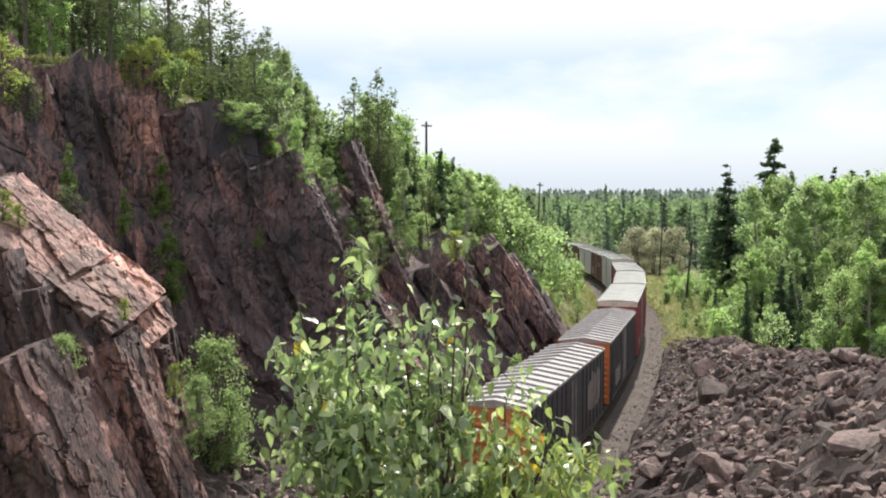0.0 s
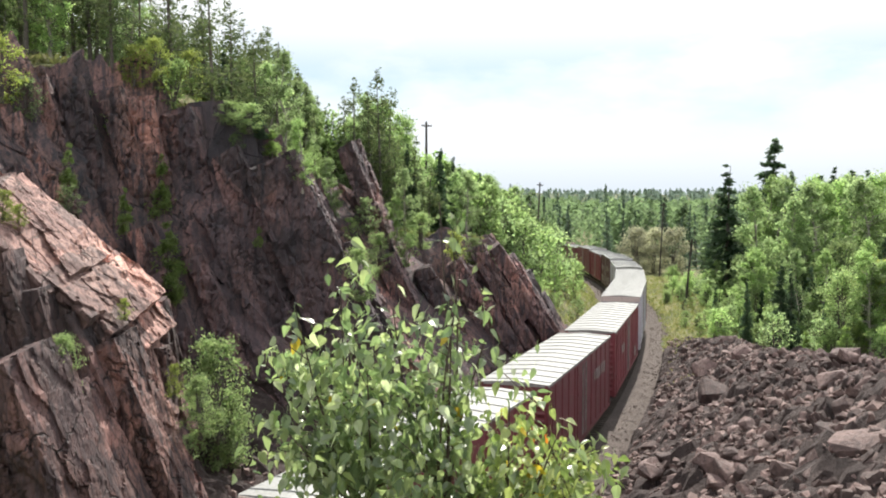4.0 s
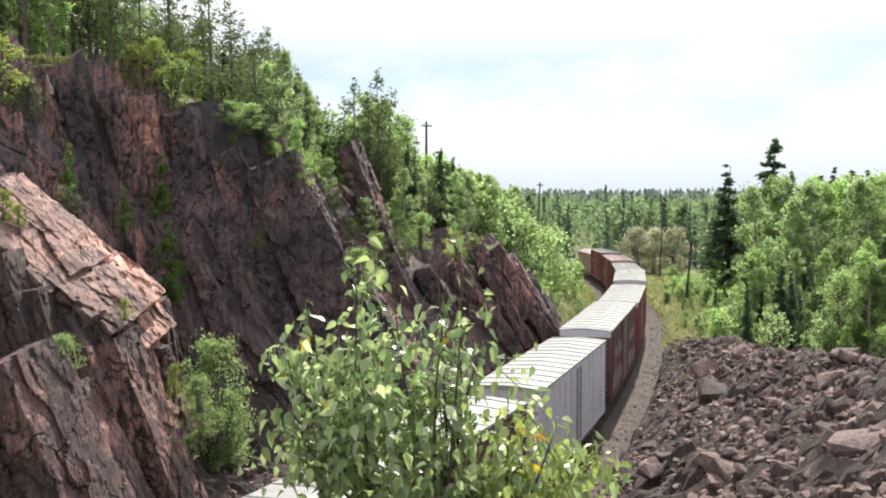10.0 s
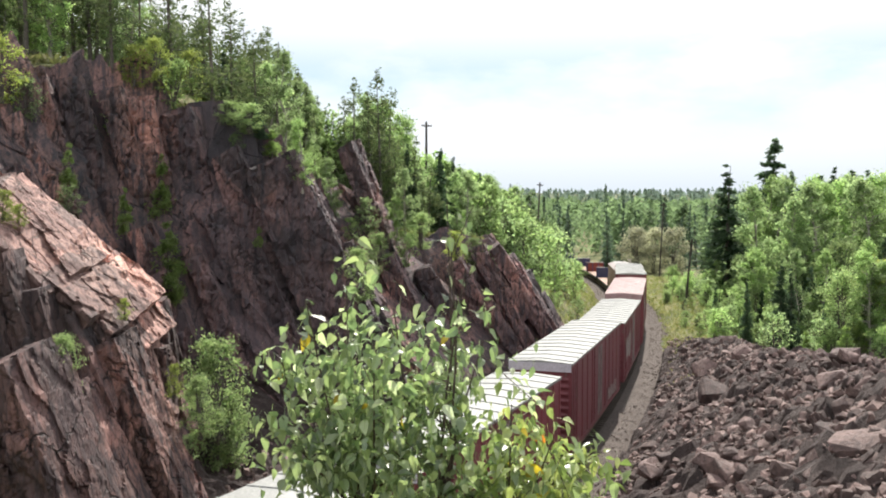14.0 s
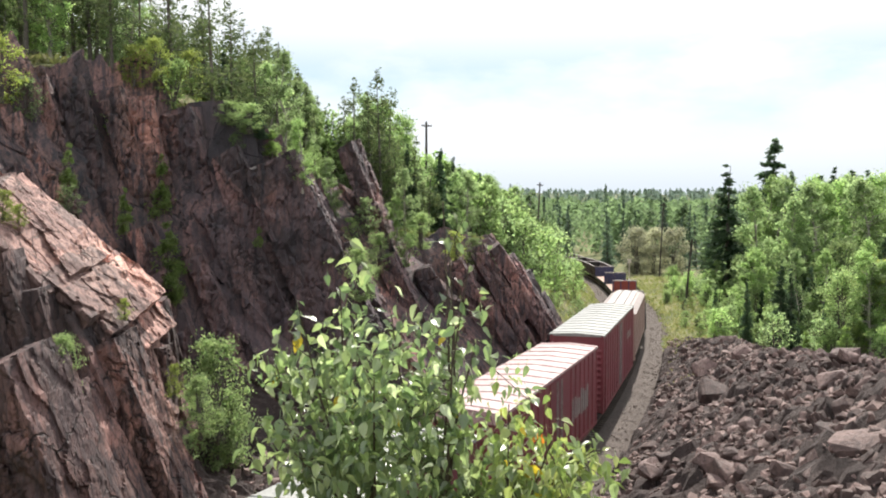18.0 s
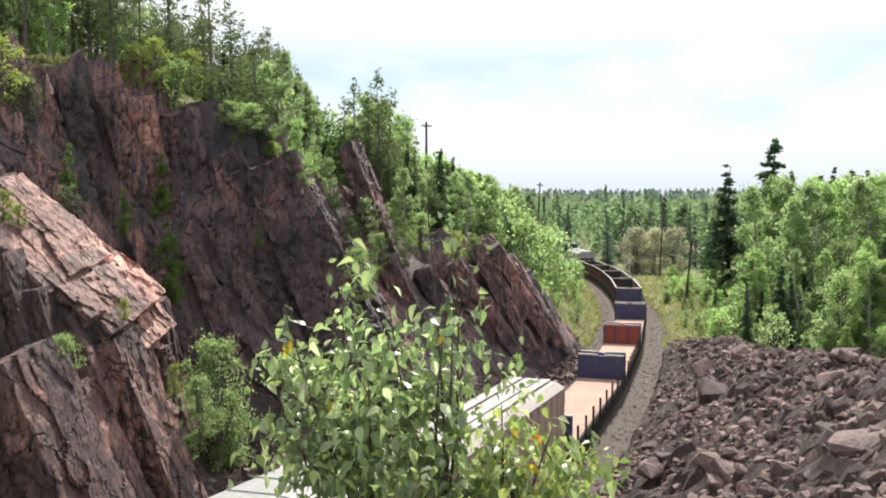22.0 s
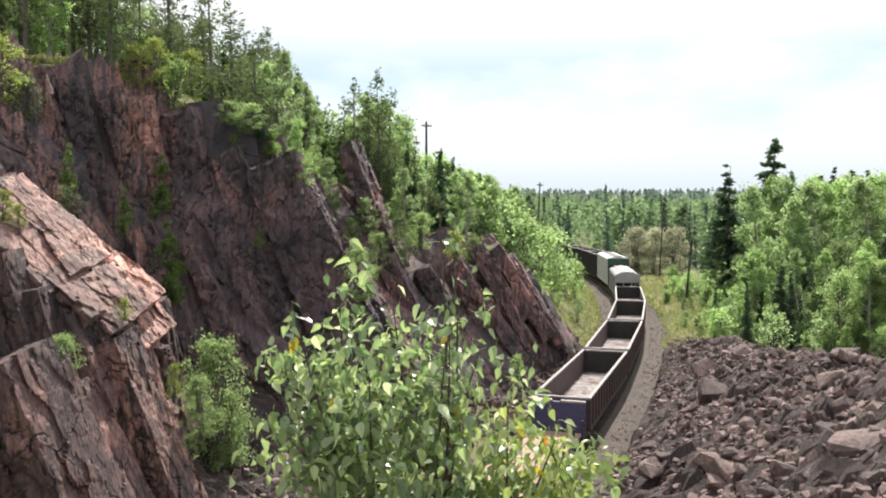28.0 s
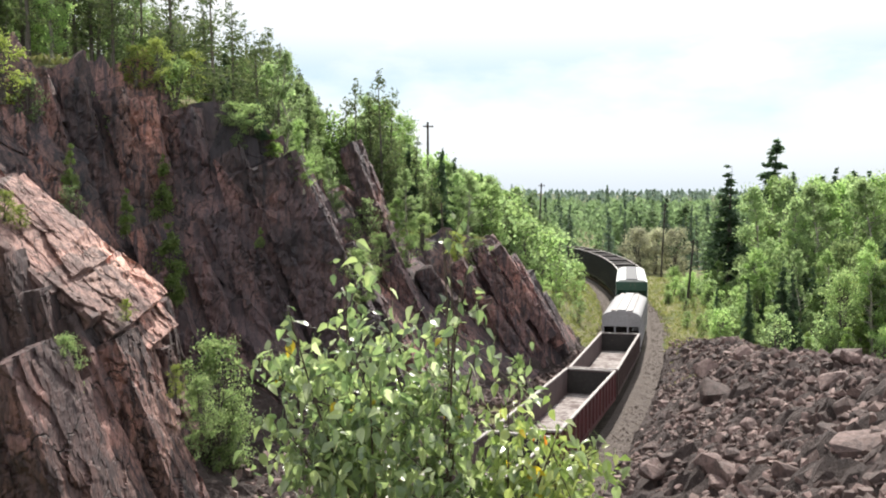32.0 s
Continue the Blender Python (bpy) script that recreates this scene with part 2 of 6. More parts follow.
YELLOW_LEAF = foliage("yellowed_leaf", (0.4, 0.33, 0.03), (0.45, 0.36, 0.04), (0.5, 0.3, 0.03), 0.45, 0.3)
RED_LEAF = foliage("reddened_leaf", (0.5, 0.12, 0.03), (0.55, 0.16, 0.03), (0.5, 0.2, 0.04), 0.4, 0.3)


# ---- mesh building ----
class Geo:
    """Collects boxes, prisms and tubes for one mesh."""

    def __init__(self):
        self.v, self.f = [], []

    def add(self, verts, faces):
        k = len(self.v)
        self.v += [tuple(p) for p in verts]
        self.f += [tuple(i + k for i in q) for q in faces]
        return self

    def box(self, x0, x1, y0, y1, z0, z1):
        vs = [(x, y, z) for z in (z0, z1) for y in (y0, y1) for x in (x0, x1)]
        return self.add(vs, [(0, 2, 3, 1), (4, 5, 7, 6), (0, 1, 5, 4), (2, 6, 7, 3), (0, 4, 6, 2), (1, 3, 7, 5)])

    def bevelled(self, x0, x1, y0, y1, z0, z1, b):
        """A box with its four long edges along x cut off."""
        sec = [(y0 + b, z0), (y1 - b, z0), (y1, z0 + b), (y1, z1 - b), (y1 - b, z1), (y0 + b, z1), (y0, z1 - b), (y0, z0 + b)]
        return self.prism(sec, x0, x1)

    def prism(self, sec, x0, x1):
        k = len(sec)
        vs = [(x0, y, z) for y, z in sec] + [(x1, y, z) for y, z in sec]
        fs = [(i, (i + 1) % k, (i + 1) % k + k, i + k) for i in range(k)]
        return self.add(vs, fs + [tuple(range(k))[::-1], tuple(range(k, 2 * k))])

    def tube(self, a, b, ra, rb, sides=8, caps=True):
        a, b = Vector(a), Vector(b)
        d = (b - a).normalized()
        s = d.orthogonal().normalized()
        t = d.cross(s)
        vs = []
        for c, r in ((a, ra), (b, rb)):
            vs += [tuple(c + (s * math.cos(q) + t * math.sin(q)) * r) for q in (2 * math.pi * i / sides for i in range(sides))]
        fs = [(i, (i + 1) % sides, (i + 1) % sides + sides, i + sides) for i in range(sides)]
        return self.add(vs, fs + ([tuple(range(sides))[::-1], tuple(range(sides, 2 * sides))] if caps else []))

    def mesh(self, name, material, smooth=False):
        me = bpy.data.meshes.new(name)
        me.from_pydata(self.v, [], self.f)
        me.materials.append(material)
        if smooth:
            me.polygons.foreach_set("use_smooth", [True] * len(me.polygons))
        me.update()
        return me


def part(name, geo, material, parent, label="", at=None):
    me = geo if isinstance(geo, bpy.types.Mesh) else geo.mesh(name, material)
    ob = new(name, me)
    ob.parent = parent
    if at is not None:
        ob.matrix_basis = at
    if label:
        ob["label"] = label
    return ob


def array_mesh(name, verts, faces, material, smooth=False):
    """A mesh from numpy arrays: verts (n, 3), faces (m, 3) or (m, 4)."""
    me = bpy.data.meshes.new(name)
    k = faces.shape[1]
    me.vertices.add(len(verts))
    me.vertices.foreach_set("co", np.asarray(verts, dtype=np.float32).ravel())
    me.loops.add(faces.size)
    me.loops.foreach_set("vertex_index", faces.astype(np.int32).ravel())
    me.polygons.add(len(faces))
    me.polygons.foreach_set("loop_start", np.arange(0, faces.size, k, dtype=np.int32))
    me.polygons.foreach_set("loop_total", np.full(len(faces), k, dtype=np.int32))
    me.polygons.foreach_set("use_smooth", np.full(len(faces), bool(smooth)))
    me.materials.append(material)
    me.update(calc_edges=True)
    return me


def hashed(ix, iy, iz, seed):
    h = (ix.astype(np.int64) * 73856093) ^ (iy.astype(np.int64) * 19349663) ^ (iz.astype(np.int64) * 83492791) ^ (seed * 2654435761)
    h = (h ^ (h >> 13)) * 1274126177 & 0x7FFFFFFF
    h = (h ^ (h >> 15)) * 668265263 & 0x7FFFFFFF
    return (h ^ (h >> 12)) / 0x7FFFFFFF


def facets(P, seed, tilt):
    """Broken-rock relief in unit cells: each cell is a tilted plane of its own height. Returns relief and closeness to a joint."""
    base = np.floor(P)
    best = np.full(len(P), 9.0)
    second = np.full(len(P), 9.0)
    value = np.zeros(len(P))
    for ox in (-1, 0, 1):
        for oy in (-1, 0, 1):
            for oz in (-1, 0, 1):
                c = base + (ox, oy, oz)
                h = [hashed(c[:, 0], c[:, 1], c[:, 2], seed + k) for k in range(7)]
                q = P - c - np.stack(h[:3], 1)
                d = (q * q).sum(1)
                val = h[3] - 0.5 + tilt * ((h[4] - 0.5) * q[:, 0] + (h[5] - 0.5) * q[:, 1] + (h[6] - 0.5) * q[:, 2])
                nearer = d < best
                second = np.where(nearer, best, np.minimum(second, d))
                value = np.where(nearer, val, value)
                best = np.where(nearer, d, best)
    return value, np.sqrt(second) - np.sqrt(best)


def soft_noise(P, seed):
    """Smooth value noise, about -1 to 1."""
    b = np.floor(P)
    f = P - b
    f = f * f * (3 - 2 * f)
    r = np.zeros(len(P))
    for ox in (0, 1):
        for oy in (0, 1):
            for oz in (0, 1):
                w = (f[:, 0] if ox else 1 - f[:, 0]) * (f[:, 1] if oy else 1 - f[:, 1]) * (f[:, 2] if oz else 1 - f[:, 2])
                r += w * hashed(b[:, 0] + ox, b[:, 1] + oy, b[:, 2] + oz, seed)
    return r * 2 - 1


# ---- the line of the track ----
def bend(u):
    w = np.clip(u, -25, 118) / 100
    k = -0.00291 + 0.00411 * w - 0.00987 * w ** 2 + 0.00027 * w ** 3
    k = np.where(u < -25, -0.0045, k)
    k = np.where(u < -80, -0.001, k)
    k = np.where(u > 55, np.interp(u, [55, 65, 78, 100, 115, 140], [-0.0031, -0.0028, -0.0020, -0.0020, -0.0030, -0.0042]), k)
    return k * (u < 300)


TRACK_U = np.arange(-560, 560.1, 0.5)
_k = bend(TRACK_U)
_th = np.concatenate([[0], np.cumsum((_k[1:] + _k[:-1]) / 2 * 0.5)])
_i0 = int(np.argmin(abs(TRACK_U)))
TRACK_TH = _th - _th[_i0] + radians(18.06)
_sx, _sy = np.sin(TRACK_TH), np.cos(TRACK_TH)
_x = np.concatenate([[0], np.cumsum((_sx[1:] + _sx[:-1]) / 2 * 0.5)])
_y = np.concatenate([[0], np.cumsum((_sy[1:] + _sy[:-1]) / 2 * 0.5)])
TRACK_X, TRACK_Y = _x - _x[_i0] + 8.58, _y - _y[_i0] + 55.0


def grade(y):
    """The line falls a little beyond the cutting."""
    return -0.013 * np.clip(np.asarray(y, float) - 112, 0, 75)


def on_track(u, e=0.0, z=0.0):
    """The point u metres along the track, e metres to its right."""
    x, y, th = (np.interp(u, TRACK_U, a) for a in (TRACK_X, TRACK_Y, TRACK_TH))
    return np.stack([x + e * np.cos(th), y - e * np.sin(th), z + grade(y)], -1)


def track_offset(x, y):
    """Metres to the right of the track, for arrays of points."""
    tx, ty, th = TRACK_X[::4], TRACK_Y[::4], TRACK_TH[::4]
    res = np.empty(len(x))
    for i in range(0, len(x), 4000):
        dx, dy = x[i:i + 4000, None] - tx, y[i:i + 4000, None] - ty
        d = dx * dx + dy * dy
        j = d.argmin(1)
        r = np.arange(len(j))
        res[i:i + 4000] = np.sign(dx[r, j] * np.cos(th[j]) - dy[r, j] * np.sin(th[j])) * np.sqrt(d[r, j])
    return res


# ---- the rock cutting: stations along its foot, ledge and crest ----
# foot x y z, ledge x y z, crest x y z, fall of the ground in front of the crest
CUT = [((-27, 12, 1), (-30, 11, 10.5), (-36, 9, 17), 9),
       ((-19.5, 27.5, 1), (-20.8, 26.0, 13.0), (-26.5, 24, 17), 9),
       ((-14.8, 32.4, 1.2), (-14.7, 31.0, 11.0), (-20.4, 32.6, 15.0), 9),
       ((-10.9, 37.2, 1.3), (-11.7, 35.4, 8.0), (-16.4, 34.8, 12.9), 9),
       ((-12.8, 40.5, 2.6), (-17.6, 41.5, 9.4), (-24.0, 42, 18.6), 25),
       ((-13.2, 47.0, 2.4), (-17.0, 48.6, 11), (-20.6, 50, 20.4), 25),
       ((-11.0, 49.2, 2.0), (-13.2, 50.6, 11), (-15.6, 52.2, 19.0), 25),
       ((-9.0, 49.0, 1.6), (-10.6, 50.2, 10.2), (-12.4, 52.0, 16.6), 25),
       ((-1.5, 53.3, 0.4), (-5.2, 54.3, 8.8), (-8.6, 55.0, 15.4), 25),
       ((-2.2, 58.2, 0.6), (-7.0, 60, 8.0), (-10.6, 62, 14.2), 6),
       ((2.6, 60.5, 0.0), (-3.6, 65.0, 9.0), (-8.4, 66.8, 14.6), 4),
       ((6.4, 65.2, 0.0), (0.6, 68.6, 6.4), (-4.4, 69.0, 10.6), 4),
       ((8.8, 70.3, 0.0), (7.0, 71, 6.8), (3.4, 72.5, 9.8), 3),
       ((11.2, 78, 0.0), (9.6, 79.5, 3.0), (4.8, 83, 8.6), 1.2),
       ((14.2, 92, 0.2), (11.6, 93, 1.8), (4, 98, 8.4), 0.7),
       ((19.0, 120, 0.2), (16.5, 121, 1.2), (8, 124, 7.4), 0.6),
       ((21.6, 140, 0.2), (18.6, 141, 1.2), (12, 146, 6.4), 0.6),
       ((23.4, 163, 0.2), (19.5, 163, 1.0), (12, 166, 5.6), 0.5),
       ((22.0, 190, 0.2), (18, 189, 1.0), (8, 188, 5.4), 0.5),
       ((6, 232, 0.2), (2, 230, 1.0), (-8, 224, 6), 0.5)]
CUT_ROWS = np.array([sum((a, b, c), ()) + (s,) for a, b, c, s in CUT], dtype=float)
_gap = np.linalg.norm(np.diff((CUT_ROWS[:, 0:3] + CUT_ROWS[:, 6:9]) / 2, axis=0), axis=1)
CUT_AT = np.concatenate([[0], np.cumsum(_gap)])


def cut_at(s):
    """Foot, ledge and crest at the distance s along the cutting."""
    r = np.stack([np.interp(s, CUT_AT, CUT_ROWS[:, k]) for k in range(10)], -1)
    return r[..., 0:3], r[..., 3:6], r[..., 6:9], r[..., 9]


_, _, CREST, CREST_FALL = cut_at(np.arange(0, CUT_AT[-1], 1.0))


def ground_z(x, y):
    """Height of the ground for arrays of points."""
    x, y = np.atleast_1d(np.asarray(x, float)), np.atleast_1d(np.asarray(y, float))
    e = track_offset(x, y)
    P = np.stack([x, y, 0 * x], 1)
    rough = 0.25 * soft_noise(P / 5.0, 3) + 0.1 * soft_noise(P / 1.7, 4)
    z = np.where(abs(e) < 3.2, -1.0, -0.62 + 0.6 * np.clip((abs(e) - 3.2) / 5, 0, 1)) + rough * np.clip((abs(e) - 3) / 5, 0, 1)
    z = z + grade(y)
    far = np.hypot(x, y)
    z = z + np.clip((far - 450) / 1500, 0, 1) ** 1.5 * (30 + 12 * soft_noise(P / 420.0, 9)) + np.clip((far - 150) / 300, 0, 1) * 1.5 * soft_noise(P / 90.0, 5)
    # the hill above the cutting
    for i in range(0, len(x), 4000):
        dx, dy = x[i:i + 4000, None] - CREST[:, 0], y[i:i + 4000, None] - CREST[:, 1]
        d = dx * dx + dy * dy
        j = np.clip(d.argmin(1), 1, len(CREST) - 2)
        dist = np.sqrt(d.min(1))
        tang = CREST[j + 1, :2] - CREST[j - 1, :2]
        r = np.arange(len(j))
        left = tang[:, 0] * dy[r, j] - tang[:, 1] * dx[r, j] > 0
        hill = np.where(left, CREST[j, 2] - 0.5 + np.minimum(dist * 0.16, 7) - np.clip((dist - 60) / 90, 0, 1) * (CREST[j, 2] + 7), CREST[j, 2] - 0.5 - CREST_FALL[j] * dist)
        z[i:i + 4000] = np.maximum(z[i:i + 4000], hill + 1.5 * rough[i:i + 4000])
    # the spoil bank beside the track and the knoll on which one stands
    top = np.interp(y, [-30, 0, 15, 30, 45, 60, 75, 84, 90], [11, 10.5, 9.2, 6.9, 4.75, 2.8, 1.35, 0.0, -1])
    rise = (e - 3.5) * 0.62
    fall = top - np.clip((y - 34) / 10, 0, 1) * np.maximum(0, (e - 3.5) - top / 0.62 - 3.0) * 0.75
    lumps = 0.35 * soft_noise(P / 3.0, 21) + 0.2 * soft_noise(P / 1.1, 22)
    bank = np.minimum(np.minimum(rise, top), fall) + lumps * np.clip((e - 4) / 4, 0, 1)
    z = np.where((e > 3.2) & (y > -40) & (y < 90), np.maximum(z, bank), z)
    knoll = 11.0 - 0.7 * np.maximum(0, np.hypot(x, y + 1.0) - 1.5)
    return np.maximum(z, knoll)


@functools.lru_cache(maxsize=None)
def gz(x, y):
    return float(ground_z(x, y)[0])


def axis(stops):
    vals = []
    for a, b, step in stops:
        vals += list(np.arange(a, b, step))
    return np.array(vals + [stops[-1][1]])


gx = axis([(-3000, -600, 200), (-600, -200, 40), (-200, -60, 7), (-60, 60, 1.2), (60, 200, 7), (200, 600, 40), (600, 3000, 200)])
gy = axis([(-600, -100, 50), (-100, -20, 5), (-20, 130, 1.2), (130, 260, 4), (260, 600, 20), (600, 4000, 170)])
GX, GY = np.meshgrid(gx, gy)
gv = np.stack([GX.ravel(), GY.ravel(), ground_z(GX.ravel(), GY.ravel())], 1)
ge = track_offset(gv[:, 0], gv[:, 1])
gv[:, 2] -= 1.1 * ((ge > 3) & (ge < 24) & (gv[:, 1] < 82) & (gv[:, 1] > 12))
gi = np.arange(len(gv)).reshape(GX.shape)
gf = np.stack([gi[:-1, :-1].ravel(), gi[:-1, 1:].ravel(), gi[1:, 1:].ravel(), gi[1:, :-1].ravel()], 1)
ground = tagged(new("ground", array_mesh("ground", gv, gf, GROUND, True)), "grassy ground with moss, dry grass and earth", "ground", kind="structure")


def cliff_patch(name, s0, s1, label, material, rough, slabs, grain, width, step=0.11, rows=210, back=5.0):
    """The rock face between two distances along the cutting, with joints, blocks and ledges."""
    s = np.arange(s0, s1 + step, step)
    v = np.linspace(-0.06, 1.0, rows)
    foot, ledge, crest, _ = cut_at(s)
    F, L, C = foot[:, None], ledge[:, None], crest[:, None]
    sv, vv = np.meshgrid(s, v, indexing="ij")
    shift = soft_noise(np.stack([sv / 1.6, vv * 3.0, 0 * sv], 2).reshape(-1, 3), 31) * 0.09 + soft_noise(np.stack([sv / 4.5, vv * 2.0, 0 * sv], 2).reshape(-1, 3), 32) * 0.12
    t = (vv + shift.reshape(sv.shape) * np.sin(np.pi * np.clip(vv, 0, 1)))[..., None]
    lower = F + (L - F) * np.clip(t / 0.5, -0.2, 1)
    upper = L + (C - L) * np.clip((t - 0.5) / 0.5, 0, 1)
    P = np.where(t < 0.5, lower, upper)
    # carry the top back over the hill
    inward = (C - F) * (1, 1, 0)
    inward /= np.linalg.norm(inward, axis=2, keepdims=True)
    tail = C + inward * np.array([0.5, 1.2, 2.2, 3.6, back])[None, :, None] + np.array([0.0, 0, -0.1])[None, None, :] * np.array([0, 1, 2, 4, 9])[None, :, None]
    P = np.concatenate([P, tail], 1)
    fade = np.concatenate([np.ones(rows), [0.9, 0.7, 0.5, 0.3, 0.1]])
    n, m = P.shape[:2]
    du = np.gradient(P, axis=0)
    dv = np.gradient(P, axis=1)
    N = np.cross(dv, du)
    N /= np.linalg.norm(N, axis=2, keepdims=True) + 1e-9
    N = 0.55 * N + 0.6 * (np.array([0, 0, 0.25]) - inward)
    N[:, -5:] = (0, 0, 1)
    k = np.ones(41) / 41
    for a in range(3):
        N[..., a] = np.apply_along_axis(lambda q: np.convolve(np.pad(q, 20, mode="edge"), k, "valid"), 0, N[..., a])
        N[..., a] = np.apply_along_axis(lambda q: np.convolve(np.pad(q, 20, mode="edge"), k, "valid"), 1, N[..., a])
    N /= np.linalg.norm(N, axis=2, keepdims=True) + 1e-9
    flat = P.reshape(-1, 3)
    # joints dip steeply towards the track
    R = np.array(Euler((radians(-10), radians(-26), radians(-25))).to_matrix())
    warp = np.stack([soft_noise(flat / 2.2, 15), soft_noise(flat / 2.2, 16), soft_noise(flat / 2.2, 17)], 1) * 0.25
    Q = (flat + warp) @ R
    # long slabs along the dip: each steps out to a broken edge
    run = (flat + warp) @ np.array(grain)
    lane = run / width + 0.45 * soft_noise(Q / (4.0, 4.0, 9.0), 19)
    cell = np.floor(lane)
    zero = np.zeros(len(cell))
    part_of = lane - cell
    slab = (np.where(part_of < 0.7, part_of / 0.7, (1 - part_of) / 0.3) - 0.5) * (0.35 + 1.25 * hashed(cell, zero, zero, 20)) + 0.9 * (hashed(cell, zero, zero, 21) - 0.5)
    d1, c1 = facets(Q / (3.4, 3.0, 8.0), 11, 1.2)
    d2, c2 = facets(Q / (1.2, 1.2, 4.4) + 7.3, 12, 1.2)
    d3, c3 = facets(Q / (0.5, 0.5, 1.5) + 3.1, 13, 1.3)
    wide = run / (2.7 * width) + 0.4 * soft_noise(Q / (6.0, 6.0, 14.0), 29)
    wcell = np.floor(wide)
    part_of = wide - wcell
    wall = (np.where(part_of < 0.78, part_of / 0.78, (1 - part_of) / 0.22) - 0.5) * (0.6 + 1.3 * hashed(wcell, zero, zero, 30))
    broken = np.clip(0.55 + 1.1 * soft_noise(flat / 4.0, 18), 0.12, 1.6)
    seam = soft_noise(Q / (0.28, 0.28, 2.4), 25) + 0.6 * soft_noise(Q / (0.13, 0.13, 1.1), 26)
    low_end = np.clip((flat[:, 1] - 57) / 8, 0, 1)
    rough = rough * (1 - 0.4 * low_end)
    d = (1 - 0.6 * low_end) * (1.3 * wall + slabs * slab) + rough * (0.75 * d1 + 0.62 * broken * d2 + 0.36 * broken * d3 + 0.07 * seam)
    d -= rough * (0.5 * np.exp(-(c1 / 0.04) ** 2) + 0.32 * broken * np.exp(-(c2 / 0.06) ** 2) + 0.12 * broken * np.exp(-(c3 / 0.09) ** 2))
    edge = np.clip(np.minimum(np.arange(n) + 60 * (s0 > 0), np.arange(n)[::-1] + 60 * (s1 < CUT_AT[11]))[:, None] / 6.0, 0.15, 1)
    P = P + N * (d.reshape(n, m) * fade * edge)[..., None]
    idx = np.arange(n * m).reshape(n, m)
    f = np.stack([idx[:-1, :-1].ravel(), idx[:-1, 1:].ravel(), idx[1:, 1:].ravel(), idx[1:, :-1].ravel()], 1)
    ob = new(name, array_mesh(name, P.reshape(-1, 3), f, material))
    return tagged(ob, label, "rock face", kind="structure"), P, N


RIB_END = CUT_AT[3] + 1.5
rib, RIB_P, RIB_N = cliff_patch("rock_rib", 0.0, RIB_END, "sunlit rib of fresh pink granite with dipping slabs", FRESH_LIT_ROCK, 0.85, 1.5, (0.62, 0.45, 0.5), 1.15)
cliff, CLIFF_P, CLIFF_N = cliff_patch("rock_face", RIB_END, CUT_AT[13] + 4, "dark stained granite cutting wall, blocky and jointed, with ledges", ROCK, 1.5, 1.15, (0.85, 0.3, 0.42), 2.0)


def slab_faces(na, nr, nb):
    """Grid of the six sides of a unit block: corner points (0 to 1 on each axis) and quads."""
    V, F, k = [], [], 0
    for ax, n1, n2 in ((0, nr, nb), (1, na, nb), (2, na, nr)):
        for end in (0, 1):
            p, q = np.meshgrid(np.linspace(0, 1, n1 + 1), np.linspace(0, 1, n2 + 1), indexing="ij")
            o = np.full(p.shape, float(end))
            cols = {0: (o, p, q), 1: (p, o, q), 2: (p, q, o)}[ax]
            V.append(np.stack(cols, -1).reshape(-1, 3))
            i = np.arange(p.size).reshape(p.shape) + k
            f = np.stack([i[:-1, :-1].ravel(), i[1:, :-1].ravel(), i[1:, 1:].ravel(), i[:-1, 1:].ravel()], 1)
            F.append(f if (end == 1) == (ax != 1) else f[:, ::-1])
            k += p.size
    return np.concatenate(V), np.concatenate(F)


